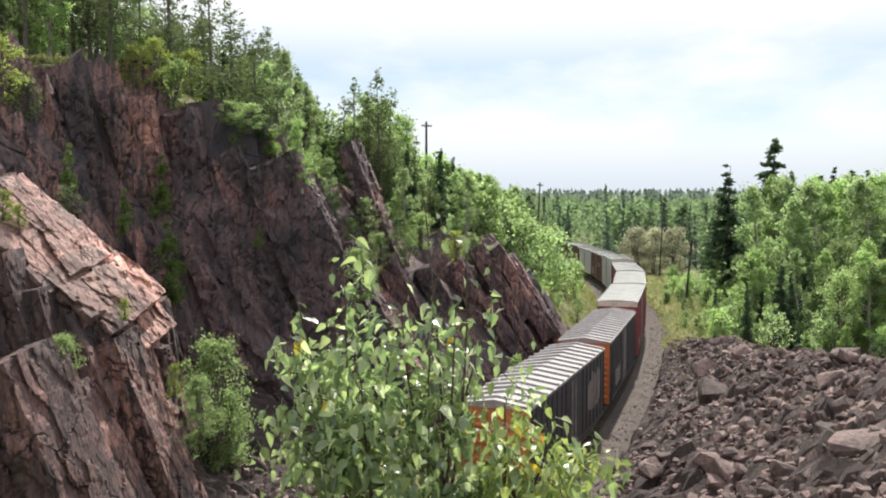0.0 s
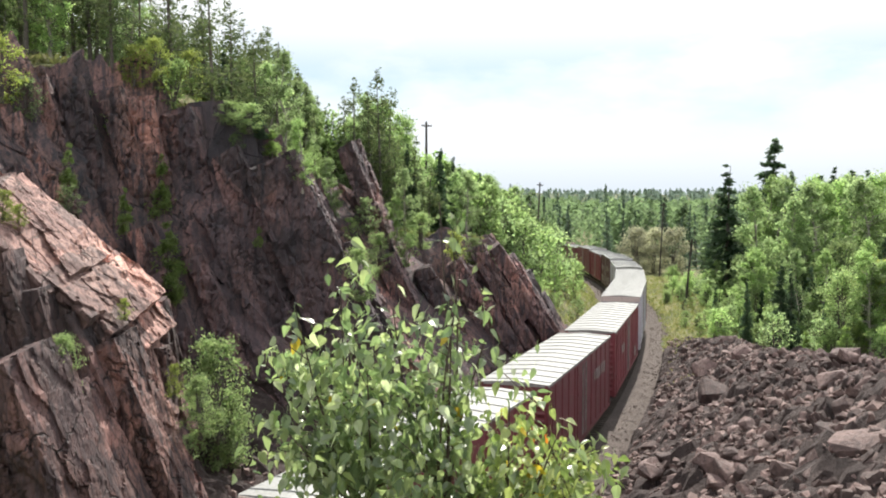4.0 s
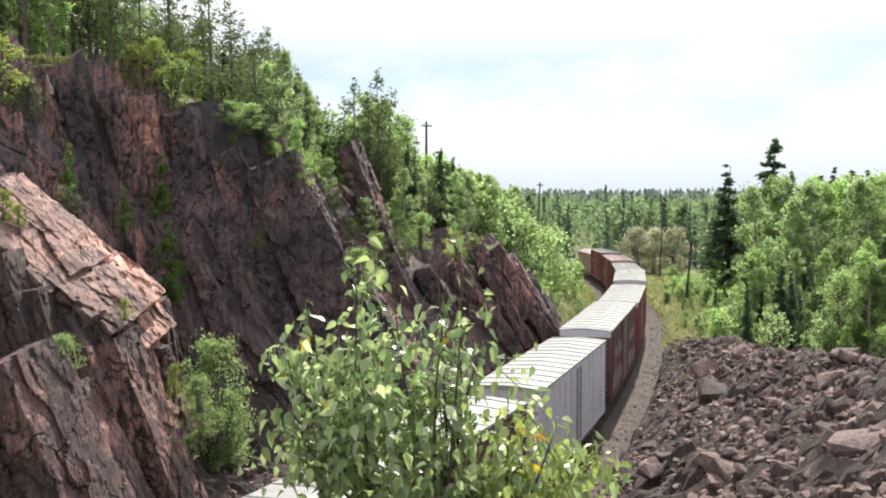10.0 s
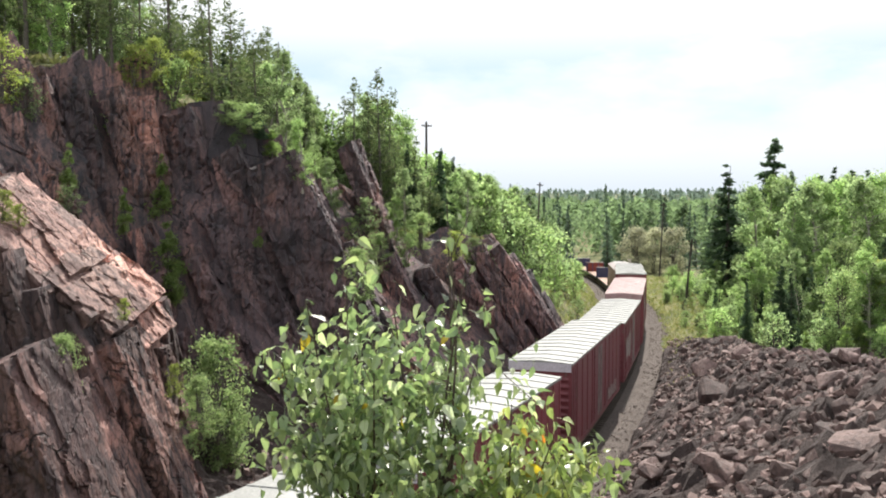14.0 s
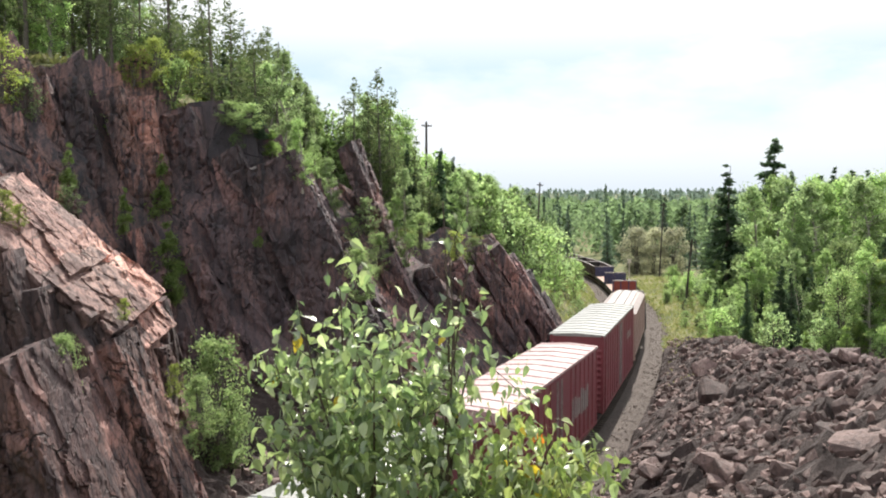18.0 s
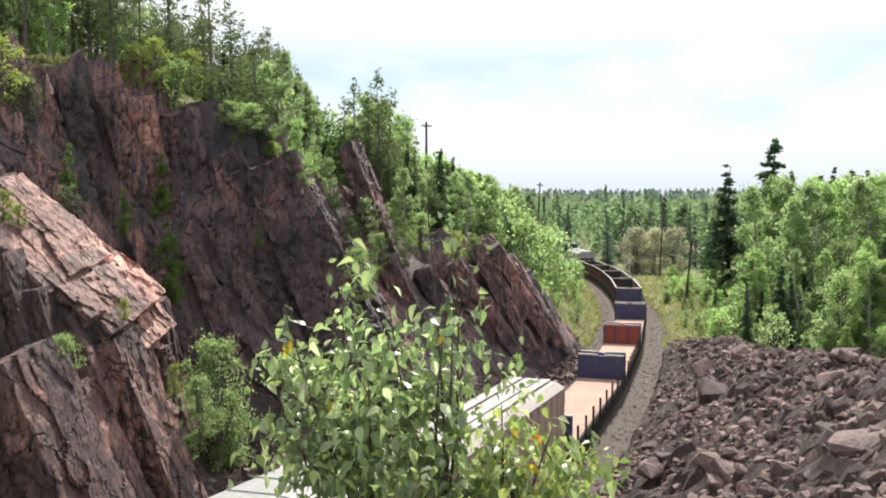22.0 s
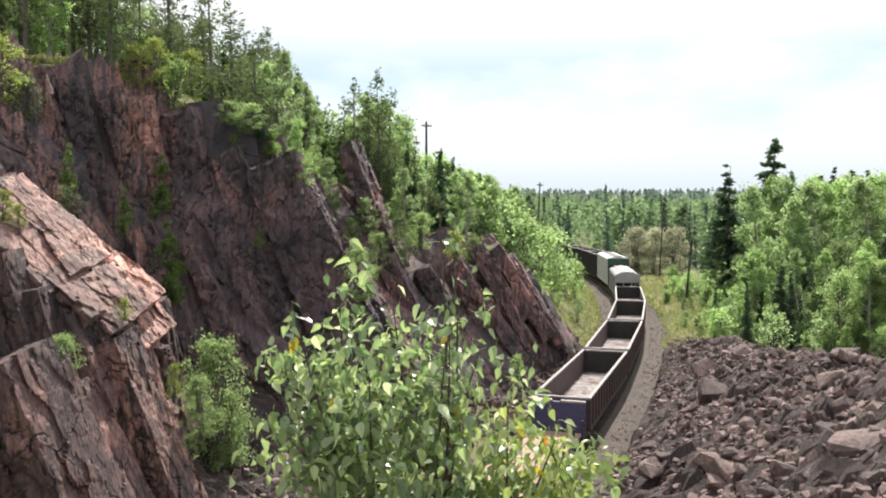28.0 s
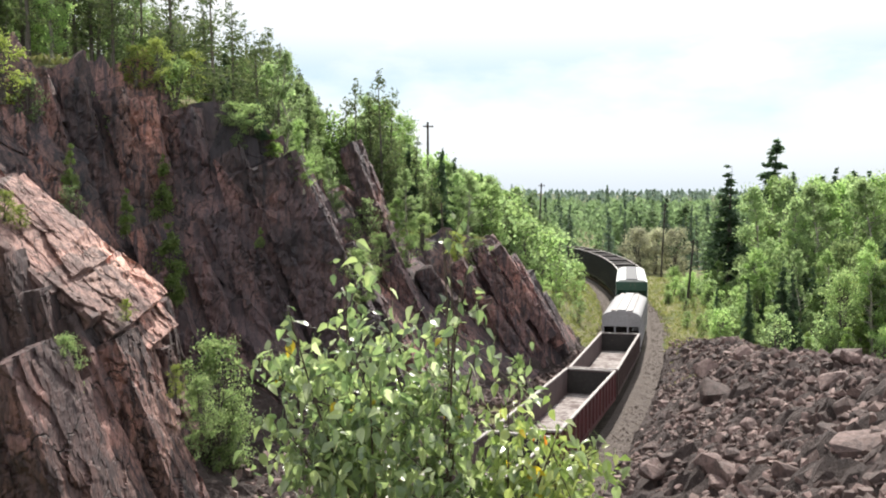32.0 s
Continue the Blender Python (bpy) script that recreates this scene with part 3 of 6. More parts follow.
def rock_slab(corner, dip, length, thick, deep, owner, material, yaw=0.0, fine=0.14, rough=0.22, seed=0, tilt=0.0, name="rock_slab", joints=1.0):
    """A slab that leans along the dip: corner is its upper front right edge, dip its sideways run per metre of fall."""
    a = np.array([dip, 0.12, -1.0])
    a /= np.linalg.norm(a)
    r = np.array([math.cos(radians(yaw)), math.sin(radians(yaw)), 0.0])
    r = r - a * (r @ a)
    r /= np.linalg.norm(r)
    b = np.cross(a, r)
    b = b if b[1] > 0 else -b
    ct, st = math.cos(radians(tilt)), math.sin(radians(tilt))
    r, b = r * ct - b * st, b * ct + r * st
    size = np.array([length, thick, deep])
    n = [max(2, int(v / fine)) for v in size]
    U, F = slab_faces(*n)
    h = [float(hashed(*(np.array([v]) for v in (seed, 3 * seed + k, 7)), 91)[0]) for k in range(6)]
    # tapering, skewed outline
    along_a = U[:, 0] + (0.16 * h[0] + 0.05) * (1 - U[:, 0]) * (U[:, 1] * (h[1] - 0.5) * 2 + U[:, 2] * 0.6) * thick / length
    out_r = (U[:, 1] - 1) * (0.72 + 0.28 * U[:, 0] + 0.12 * h[2])
    out_b = U[:, 2] + (0.18 * h[3]) * (1 - U[:, 0]) * (1 - U[:, 2])
    P = np.array(corner, float) + a * (along_a * length)[:, None] + r * (out_r * thick)[:, None] + b * (out_b * deep)[:, None]
    Q = np.stack([P @ a, P @ r, P @ b], 1)
    warp = np.stack([soft_noise(Q / 1.7, 81), soft_noise(Q / 1.7, 82), soft_noise(Q / 1.7, 83)], 1) * 0.3
    Q = Q + warp
    k = min(1.0, thick / 1.1)
    o = np.zeros((len(Q), 3))
    for cell, amp, sd in (((3.1, 1.3, 1.5), 0.8, 101), ((1.15, 0.5, 0.6), 0.5, 105), ((0.4, 0.17, 0.24), 0.2, 109)):
        d, c = facets(Q / cell / (joints, 1, 1), sd, 1.0)
        o += amp * d[:, None] * (0.35, -0.8, 1.0)
        o[:, 2] += amp * 0.55 * np.exp(-(c / 0.07) ** 2)
    o *= rough * k
    P = P + a * o[:, :1] + r * o[:, 1:2] + b * o[:, 2:]
    ROCK_POINTS.append(P)
    return part(name, array_mesh(name, P, F, material), material, owner)


ROCK_POINTS = [CLIFF_P.reshape(-1, 3), RIB_P.reshape(-1, 3)]


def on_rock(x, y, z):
    """The rock nearest the camera at that height and side, so that a plant shows."""
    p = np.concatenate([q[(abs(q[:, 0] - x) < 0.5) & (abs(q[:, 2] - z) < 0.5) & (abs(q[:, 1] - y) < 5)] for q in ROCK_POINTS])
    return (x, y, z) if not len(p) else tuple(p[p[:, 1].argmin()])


# the rib: slabs standing one before the other, each a step nearer towards the open end
for k, (c, dip, length, thick, deep, yaw, tilt) in enumerate((
        ((-16.2, 30.0, 12.7), 1.1, 4.4, 0.8, 4.8, 0, 9), ((-14.3, 30.6, 11.0), 1.15, 3.4, 0.8, 4.6, 5, 11), ((-12.9, 31.4, 9.65), 1.1, 2.2, 0.9, 4.2, -2, 9),
        ((-14.8, 33.0, 12.1), 1.15, 3.6, 0.6, 2.6, 4, 11), ((-12.4, 32.6, 9.3), 0.8, 2.6, 1.2, 3.6, 0, 6), ((-11.6, 34.0, 8.3), 0.3, 4.8, 1.7, 2.8, 4, 2),
        ((-11.25, 36.6, 8.7), 0.14, 8.0, 1.9, 1.8, 6, 0), ((-10.95, 35.8, 7.0), 0.12, 6.4, 0.9, 1.4, 0, 0), ((-10.55, 36.0, 5.0), 0.1, 4.4, 0.7, 1.4, 8, 0),
        ((-12.25, 30.3, 9.0), 0.38, 3.6, 0.9, 1.6, 4, 0), ((-13.05, 29.6, 9.9), 0.22, 4.0, 0.7, 1.6, 0, 0), ((-13.9, 29.0, 11.0), 0.25, 5.0, 0.7, 1.6, 0, 0),
        ((-11.15, 30.8, 8.0), 0.35, 7.6, 1.7, 2.2, -4, 0), ((-14.2, 28.3, 10.0), 0.2, 8.6, 1.3, 2.0, 0, 0), ((-11.83, 28.7, 6.7), 0.40, 6.2, 0.9, 2.0, -6, 0), ((-12.25, 27.3, 7.9), 0.36, 7.4, 0.85, 2.0, -6, 0),
        ((-12.6, 26.2, 8.1), 0.34, 8.0, 1.3, 2.6, -8, 0), ((-11.0, 33.6, 4.2), 0.2, 3.8, 0.6, 1.2, 2, 0), ((-13.3, 29.4, 8.2), 0.35, 7.4, 0.8, 1.4, -4, 0))):
    # tilted tops take the lit colour, upright fronts the shaded one
    rock_slab(c, dip, length, thick, deep, rib, FRESH_LIT_ROCK if tilt else SHADED_ROCK, yaw, 0.1, 0.34 if tilt else 0.26, 200 + k, tilt)
# the wall: columns between its joints, buttress, pinnacle and the dipping slabs of its low end
for k, (c, dip, length, thick, deep, yaw) in enumerate((
        ((-8.05, 49.7, 15.6), 0.45, 15.0, 3.8, 3.2, 5), ((-11.0, 50.0, 15.5), 0.34, 13.0, 2.0, 2.4, 6), ((-11.6, 49.3, 12.4), 0.40, 9.5, 1.6, 2.0, 10),
        ((-13.7, 50.0, 17.7), 0.26, 15.0, 2.3, 2.6, -6), ((-15.6, 49.6, 18.5), 0.20, 15.0, 1.9, 2.4, 12), ((-17.0, 48.6, 18.8), 0.24, 15.0, 1.5, 2.4, 4),
        ((-18.6, 47.7, 19.2), 0.22, 15.0, 1.6, 2.6, 14), ((-20.0, 46.5, 19.3), 0.30, 13.0, 1.6, 2.6, 18), ((-20.3, 44.6, 17.0), 0.5, 12.0, 1.1, 2.2, 22),
        ((-19.6, 43.0, 14.8), 0.55, 11.0, 1.1, 2.0, 22), ((-18.9, 41.8, 13.0), 0.6, 9.0, 1.0, 2.0, 18), ((-17.4, 42.2, 11.4), 0.5, 8.0, 1.2, 2.0, 10),
        ((-15.0, 46.8, 11.5), 0.38, 9.0, 1.4, 2.0, 8), ((-12.9, 48.6, 10.6), 0.36, 8.5, 1.2, 1.8, 4), ((-10.0, 49.4, 10.4), 0.44, 9.0, 1.5, 1.6, 0),
        ((-8.2, 50.1, 9.8), 0.46, 9.0, 1.1, 1.4, -6), ((-6.0, 51.6, 9.2), 0.52, 9.0, 1.3, 1.8, -8), ((-5.0, 53.6, 8.8), 0.6, 9.0, 1.2, 1.8, -6),
        ((-6.3, 64.0, 16.7), 0.40, 9.0, 1.35, 2.6, -8), ((-8.0, 60.5, 14.2), 0.36, 4.0, 1.4, 1.8, 10), ((-4.6, 65.4, 11.9), 0.5, 8.0, 1.2, 1.8, 0),
        ((-6.0, 60.4, 10.2), 0.5, 8.0, 1.5, 1.8, 4), ((-3.4, 61.5, 9.0), 0.5, 7.5, 1.6, 1.8, -6), ((-0.9, 63.6, 8.4), 0.55, 7.0, 1.5, 2.0, 6),
        ((1.2, 65.8, 8.6), 0.6, 7.0, 1.4, 2.2, -4), ((2.9, 67.2, 9.7), 0.62, 6.5, 1.5, 2.2, 4), ((4.1, 68.0, 9.5), 0.66, 8.0, 1.0, 2.2, 0),
        ((5.2, 68.9, 8.6), 0.62, 7.6, 0.9, 2.0, -6), ((6.2, 69.6, 7.4), 0.55, 6.6, 0.9, 2.0, 0), ((7.3, 70.4, 5.9), 0.45, 5.4, 0.9, 2.0, 4),
        ((8.3, 71.6, 4.4), 0.4, 4.2, 0.9, 2.0, 0), ((3.4, 65.6, 6.0), 0.6, 5.6, 1.0, 1.6, 8), ((5.0, 67.0, 5.4), 0.6, 5.4, 0.9, 1.6, 0))):
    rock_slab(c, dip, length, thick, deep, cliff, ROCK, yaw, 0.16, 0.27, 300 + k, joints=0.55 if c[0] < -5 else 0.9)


def rock_chunks(count, seed, lo, hi, owner, P, N, material, dip, fine):
    """Smaller broken slabs that stand out of the rock face."""
    rng = np.random.default_rng(seed)
    n, m = P.shape[:2]
    for k in range(count):
        i, j = rng.integers(2, n - 2), rng.integers(10, m - 12)
        size = lo + (hi - lo) * rng.random() ** 2.0
        at = P[i, j] + N[i, j] * size * 0.12
        rock_slab(at, dip * rng.uniform(0.7, 1.4), size * rng.uniform(1.4, 3.0), size * rng.uniform(0.5, 0.9), size, owner, material, rng.uniform(-25, 25), size * fine, 0.3, 500 + k, 0.0, "rock_block")


rock_chunks(150, 62, 0.5, 2.0, cliff, CLIFF_P, CLIFF_N, ROCK, 0.4, 0.22)
rock_chunks(40, 63, 0.35, 1.0, rib, RIB_P, RIB_N, FRESH_LIT_ROCK, 0.5, 0.2)


# ---- the track ----
track_u = np.arange(-120, 210, 2.0)


def along(sections, us):
    """Sweep an (e, z) section along the track."""
    ring = np.stack([on_track(us, e, z) for e, z in sections], 1)
    n, m = ring.shape[:2]
    i = np.arange(n * m).reshape(n, m)
    f = np.stack([i[:-1, :-1].ravel(), i[:-1, 1:].ravel(), i[1:, 1:].ravel(), i[1:, :-1].ravel()], 1)
    return ring.reshape(-1, 3), f


bv, bf = along([(-4.6, -1.1), (-3.6, -0.62), (-2.9, -0.42), (-1.75, -0.2), (-0.7, -0.24), (0.7, -0.24), (1.75, -0.2), (2.9, -0.4), (3.7, -0.56), (4.6, -1.1)], np.arange(-120, 210, 0.5))
bv[:, 2] += 0.05 * soft_noise(bv / 0.6, 31)
tagged(new("track_bed", array_mesh("track_bed", bv, bf, BALLAST)), "grey-brown crushed stone ballast of the track", "track bed", kind="structure")
track = tagged(new("track"), "rusty steel railway track on wooden sleepers", "railway track", kind="structure")
for side in (-1, 1):
    c = side * 0.755
    rv, rf = along([(c - 0.07, -0.17), (c - 0.07, -0.14), (c - 0.02, -0.12), (c - 0.035, -0.03), (c - 0.035, 0.0), (c + 0.035, 0.0), (c + 0.035, -0.03), (c + 0.02, -0.12), (c + 0.07, -0.14), (c + 0.07, -0.17)], track_u)
    part("rail", array_mesh("rail", rv, rf, STEEL), STEEL, track)
g = Geo()
for u in np.arange(-110, 205, 0.55):
    a = on_track(u)
    th = float(np.interp(u, TRACK_U, TRACK_TH))
    ex, ey = np.array([math.cos(th), -math.sin(th), 0]), np.array([math.sin(th), math.cos(th), 0])
    vs = [a + ex * i * 1.28 + ey * j * 0.11 + np.array([0, 0, z]) for z in (-0.32, -0.165) for j in (-1, 1) for i in (-1, 1)]
    g.add(vs, [(0, 2, 3, 1), (4, 5, 7, 6), (0, 1, 5, 4), (2, 6, 7, 3), (0, 4, 6, 2), (1, 3, 7, 5)])
tagged(part("sleepers", g, SLEEPER, track), kind="stuff")


# ---- paint of the wagons ----
def paint(name, col, worn=0.75, dirt=(0.14, 0.11, 0.09), rough=0.55, at=(0.58, 0.72)):
    return surface(name, col, tuple(v * worn for v in col), dirt, rough, 0.0, 14, 0.8, at, 0.12, 0.01, stretch_by=(1, 1, 0.4))


RED = paint("red_wagon_paint", (0.225, 0.05, 0.062))
OXIDE = paint("oxide_wagon_paint", (0.175, 0.043, 0.053))
BROWN = paint("brown_wagon_paint", (0.11, 0.038, 0.046))
LILAC = paint("pale_grey_wagon_paint", (0.56, 0.55, 0.6), 0.85, (0.3, 0.26, 0.24))
BLACK = paint("black_wagon_paint", (0.035, 0.033, 0.04), 0.7, (0.10, 0.08, 0.07))
ORANGE = paint("orange_wagon_paint", (0.5, 0.17, 0.05))
NAVY = paint("navy_wagon_paint", (0.05, 0.05, 0.13), 0.8)
BULK_RED = paint("red_bulkhead_paint", (0.3, 0.055, 0.04))
PALE_TAUPE = paint("pale_taupe_paint", (0.34, 0.285, 0.265), 0.85)
TAUPE = paint("taupe_wagon_paint", (0.46, 0.33, 0.28), 0.8, (0.2, 0.14, 0.12))
CREAM = paint("cream_wagon_paint", (0.68, 0.6, 0.55), 0.9)
HOPPER_GREY = paint("grey_hopper_paint", (0.36, 0.35, 0.36), 0.85, (0.24, 0.21, 0.2))
WHITE = paint("white_wagon_paint", (0.62, 0.63, 0.62), 0.9)
GREEN = paint("dark_green_wagon_paint", (0.03, 0.09, 0.06), 0.8)
COAL = paint("dark_hopper_paint", (0.017, 0.017, 0.027), 0.85, (0.045, 0.04, 0.042))
GONDOLA = paint("dark_gondola_paint", (0.075, 0.045, 0.042), 0.7, (0.14, 0.09, 0.07))
GONDOLA_RED = paint("red_gondola_paint", (0.12, 0.032, 0.036), 0.7, (0.1, 0.07, 0.06))
GONDOLA_IN = surface("gondola_lining", (0.115, 0.078, 0.077), (0.07, 0.045, 0.045), (0.18, 0.135, 0.12), 0.8, 0, 10, 0.7, (0.58, 0.75))
ZINC = surface("galvanised_roof", (0.315, 0.32, 0.305), (0.26, 0.262, 0.25), (0.22, 0.2, 0.185), 0.55, 0.1, 10, 0.8, (0.62, 0.8), 0.1)
PINK_ROOF = surface("faded_red_roof", (0.45, 0.315, 0.31), (0.37, 0.24, 0.235), (0.44, 0.39, 0.37), 0.6, 0.0, 10, 0.8, (0.5, 0.7), 0.1)
DULL_ROOF = surface("dull_grey_roof", (0.33, 0.31, 0.31), (0.24, 0.22, 0.22), (0.42, 0.4, 0.39), 0.6, 0.1, 10, 1.0, (0.6, 0.75), 0.1)
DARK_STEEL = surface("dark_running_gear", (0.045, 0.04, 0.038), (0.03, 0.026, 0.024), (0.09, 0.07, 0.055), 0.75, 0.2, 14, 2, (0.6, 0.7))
RIM = surface("worn_steel_rim", (0.37, 0.34, 0.33), (0.25, 0.22, 0.21), (0.2, 0.15, 0.13), 0.5, 0.2, 10, 2)
DECK = surface("deck_timber", (0.45, 0.30, 0.235), (0.36, 0.23, 0.175), (0.24, 0.17, 0.14), 0.85, 0, 16, 1.0, (0.6, 0.75), 0.3, 0.01, per_object=0.12)
DUST = surface("pale_dust", (0.42, 0.39, 0.37), (0.27, 0.23, 0.22), (0.12, 0.09, 0.085), 0.95, 0, 12, 0.6, (0.43, 0.58), 0.3)
MARK = surface("faded_marking_paint", (0.36, 0.31, 0.29), (0.25, 0.2, 0.19), (0.16, 0.1, 0.09), 0.6, 0, 14, 3, (0.55, 0.7))


def wheel_geo(x, y):
    g = Geo()
    g.tube((x, y - 0.065, 0.42), (x, y + 0.065, 0.42), 0.42, 0.42, 14)
    s = 1 if y > 0 else -1
    g.tube((x, y - s * 0.09, 0.42), (x, y - s * 0.055, 0.42), 0.455, 0.455, 14)
    return g


def running_gear(car, length, deck, reach=0.56):
    """Two bogies with wheels, sills and couplers under a wagon."""
    half = length / 2
    for x0 in (half - 2.1, -half + 2.1):
        g = Geo()
        for s in (-1, 1):
            sec = [(-1.15, 0.38), (-0.45, 0.30), (0.45, 0.30), (1.15, 0.38), (1.15, 0.56), (0.5, 0.74), (-0.5, 0.74), (-1.15, 0.56)]
            k = len(sec)
            vs = [(x0 + a, s * 0.93, b) for a, b in sec] + [(x0 + a, s * 1.08, b) for a, b in sec]
            g.add(vs, [(i, (i + 1) % k, (i + 1) % k + k, i + k) for i in range(k)] + [tuple(range(k))[::-1], tuple(range(k, 2 * k))])
        g.bevelled(x0 - 0.25, x0 + 0.25, -1.0, 1.0, 0.5, 0.85, 0.06)
        bogie = part("bogie", g, DARK_STEEL, car)
        for dx in (-0.88, 0.88):
            for s in (-1, 1):
                part("wheel", wheel_geo(x0 + dx, s * 0.76), DARK_STEEL, bogie)
    g = Geo()
    g.bevelled(-half + 0.05, half - 0.05, -0.35, 0.35, 0.62, deck - 0.02, 0.05)
    for x in np.linspace(-half + 0.6, half - 0.6, 9):
        g.box(x - 0.05, x + 0.05, -1.35, 1.35, deck - 0.22, deck - 0.02)
    part("centre_sill", g, DARK_STEEL, car)
    for s in (-1, 1):
        g = Geo()
        g.bevelled(half if s > 0 else -half - reach, half + reach if s > 0 else -half, -0.12, 0.12, 0.72, 0.98, 0.03)
        g.bevelled(*((half + reach - 0.24, half + reach + 0.04) if s > 0 else (-half - reach - 0.04, -half - reach + 0.24)), -0.17, 0.17, 0.70, 1.02, 0.05)
        part("coupler", g, DARK_STEEL, car)


def ladder(car, x, y, z0, z1, material, across=False, rungs=7):
    g = Geo()
    w = 0.22
    for k in (-w, w):
        g.box(x + (0 if across else k) - 0.02, x + (0 if across else k) + 0.02, y + (k if across else 0) - 0.02, y + (k if across else 0) + 0.02, z0, z1)
    for z in np.linspace(z0 + 0.15, z1 - 0.1, rungs):
        if across:
            g.box(x - 0.015, x + 0.015, y - w, y + w, z - 0.015, z + 0.015)
        else:
            g.box(x - w, x + w, y - 0.015, y + 0.015, z - 0.015, z + 0.015)
    part("ladder", g, material, car)


WIDE = 1.52


def boxcar(name, label, length, height, body, roof, end, ribs=14, fascia=None, ridged=False, marks=(), seed=0):
    """A closed wagon: ribbed sides, a sliding door a side, pressed ends, a panelled roof."""
    rnd = random.Random(seed)
    car = tagged(new(name), label, "boxcar", group="train of wagons")
    half = length / 2
    door = 1.55
    for s in (-1, 1):
        g = Geo()
        y0, y1 = sorted((s * (WIDE - 0.1), s * (WIDE - 0.05)))
        g.box(-half, half, y0, y1, 0.98, height - 0.08)
        out0, out1 = sorted((s * (WIDE - 0.05), s * WIDE))
        xs = [x for x in np.linspace(-half + 0.06, half - 0.06, ribs) if abs(x) > door + 0.15]
        for x in xs:
            sec = [(-0.09, 0), (-0.05, 0.05), (0.05, 0.05), (0.09, 0)]
            vs = [(x + a, s * (WIDE - 0.05 + b), z) for z in (1.1, height - 0.2) for a, b in sec]
            g.add(vs, [(0, 1, 5, 4), (1, 2, 6, 5), (2, 3, 7, 6), (3, 2, 1, 0), (4, 5, 6, 7)])
        g.box(-half, half, out0, out1, height - 0.2, height - 0.08)
        g.box(-half, half, out0, out1, 0.92, 1.1)
        wall = part("side_wall", g, body, car)
        g = Geo()
        d0, d1 = sorted((s * (WIDE - 0.05), s * (WIDE - 0.005)))
        g.box(-door, door, d0, d1, 1.12, height - 0.24)
        for z in np.linspace(1.5, height - 0.7, 4):
            q0, q1 = sorted((s * (WIDE - 0.005), s * (WIDE + 0.02)))
            g.box(-door + 0.08, door - 0.08, q0, q1, z - 0.05, z + 0.05)
        dr = part("door", g, body, car)
        g = Geo()
        for x in (-0.5, -0.25, 0.25, 0.5):
            g.tube((x, s * (WIDE + 0.03), 1.15), (x, s * (WIDE + 0.03), height - 0.3), 0.022, 0.022, 6)
        part("lock_rod", g, RIM, dr)
        for x0, x1, z0, z1 in marks:
            g = Geo()
            q0, q1 = sorted((s * (WIDE + 0.001), s * (WIDE + 0.006)))
            n = max(2, int((x1 - x0) / 0.45))
            for i in range(n):
                a = x0 + (x1 - x0) * i / n
                g.box(a, a + (x1 - x0) / n * rnd.uniform(0.45, 0.8), q0, q1, z0 + rnd.uniform(0, 0.15) * (z1 - z0), z1 - rnd.uniform(0, 0.3) * (z1 - z0))
            part("faded_marking", g, MARK, wall, "pale faded lettering worn past reading")
        ladder(car, s * (half - 0.35), s * (WIDE + 0.05), 1.0, height - 0.2, body)
    for s in (-1, 1):
        g = Geo()
        sec = [(-0.06, 0.98), (0.0, 0.98)]
        for z in np.arange(1.35, height - 0.6, 0.34):
            sec += [(0.0, z - 0.12), (0.07, z - 0.03), (0.07, z + 0.03), (0.0, z + 0.12)]
        sec += [(0.0, height - 0.05), (-0.06, height - 0.05)]
        k = len(sec)
        vs = [(s * (half - 0.02 + a), y, b) for y in (-WIDE + 0.17, WIDE - 0.17) for a, b in sec]
        g.add(vs, [(i, (i + 1) % k, (i + 1) % k + k, i + k) for i in range(k)] + [tuple(range(k))[::-1], tuple(range(k, 2 * k))])
        wall = part("end_wall", g, end, car)
        for y in (-1, 1):
            y0, y1 = sorted((y * (WIDE - 0.17), y * (WIDE - 0.03)))
            x0, x1 = sorted((s * (half - 0.1), s * (half + 0.04)))
            part("corner_post", Geo().box(x0, x1, y0, y1, 0.95, height - 0.05), end, wall)
        if fascia:
            g = Geo()
            x0, x1 = sorted((s * (half + 0.045), s * (half + 0.075)))
            g.box(x0, x1, -WIDE + 0.02, WIDE - 0.02, height - 0.42, height - 0.03)
            part("end_fascia", g, fascia, car, "pale band across the top of the end")
        ladder(car, s * (half + 0.09), -s * 1.05, 1.0, height - 0.45, end, True)
        g = Geo()
        x0, x1 = sorted((s * (half + 0.02), s * (half + 0.32)))
        g.box(x0, x1, -1.1, 1.1, 1.0, 1.04)
        part("end_platform", g, DARK_STEEL, car)
    rise = 0.22 if ridged else 0.09
    g = Geo()
    g.prism([(-WIDE - 0.03, height - 0.12), (WIDE + 0.03, height - 0.12), (WIDE + 0.03, height - 0.01), (0, height + rise), (-WIDE - 0.03, height - 0.01)], -half - 0.03, half + 0.03)
    top = part("roof", g, roof, car)
    n = 15 if ridged else 13
    for x in np.linspace(-half + 0.5, half - 0.5, n):
        g = Geo()
        w, h = (0.16, 0.1) if ridged else (0.055, 0.04)
        for s in (-1, 1):
            vs = [(x - w, s * WIDE, height - 0.012), (x + w, s * WIDE, height - 0.012), (x - w, 0, height + rise - 0.005), (x + w, 0, height + rise - 0.005),
                  (x - w * 0.6, s * WIDE, height + h - 0.01), (x + w * 0.6, s * WIDE, height + h - 0.01), (x - w * 0.6, 0, height + rise + h), (x + w * 0.6, 0, height + rise + h)]
            g.add(vs, [(4, 5, 7, 6), (0, 4, 6, 2), (1, 3, 7, 5), (0, 1, 5, 4), (2, 6, 7, 3)])
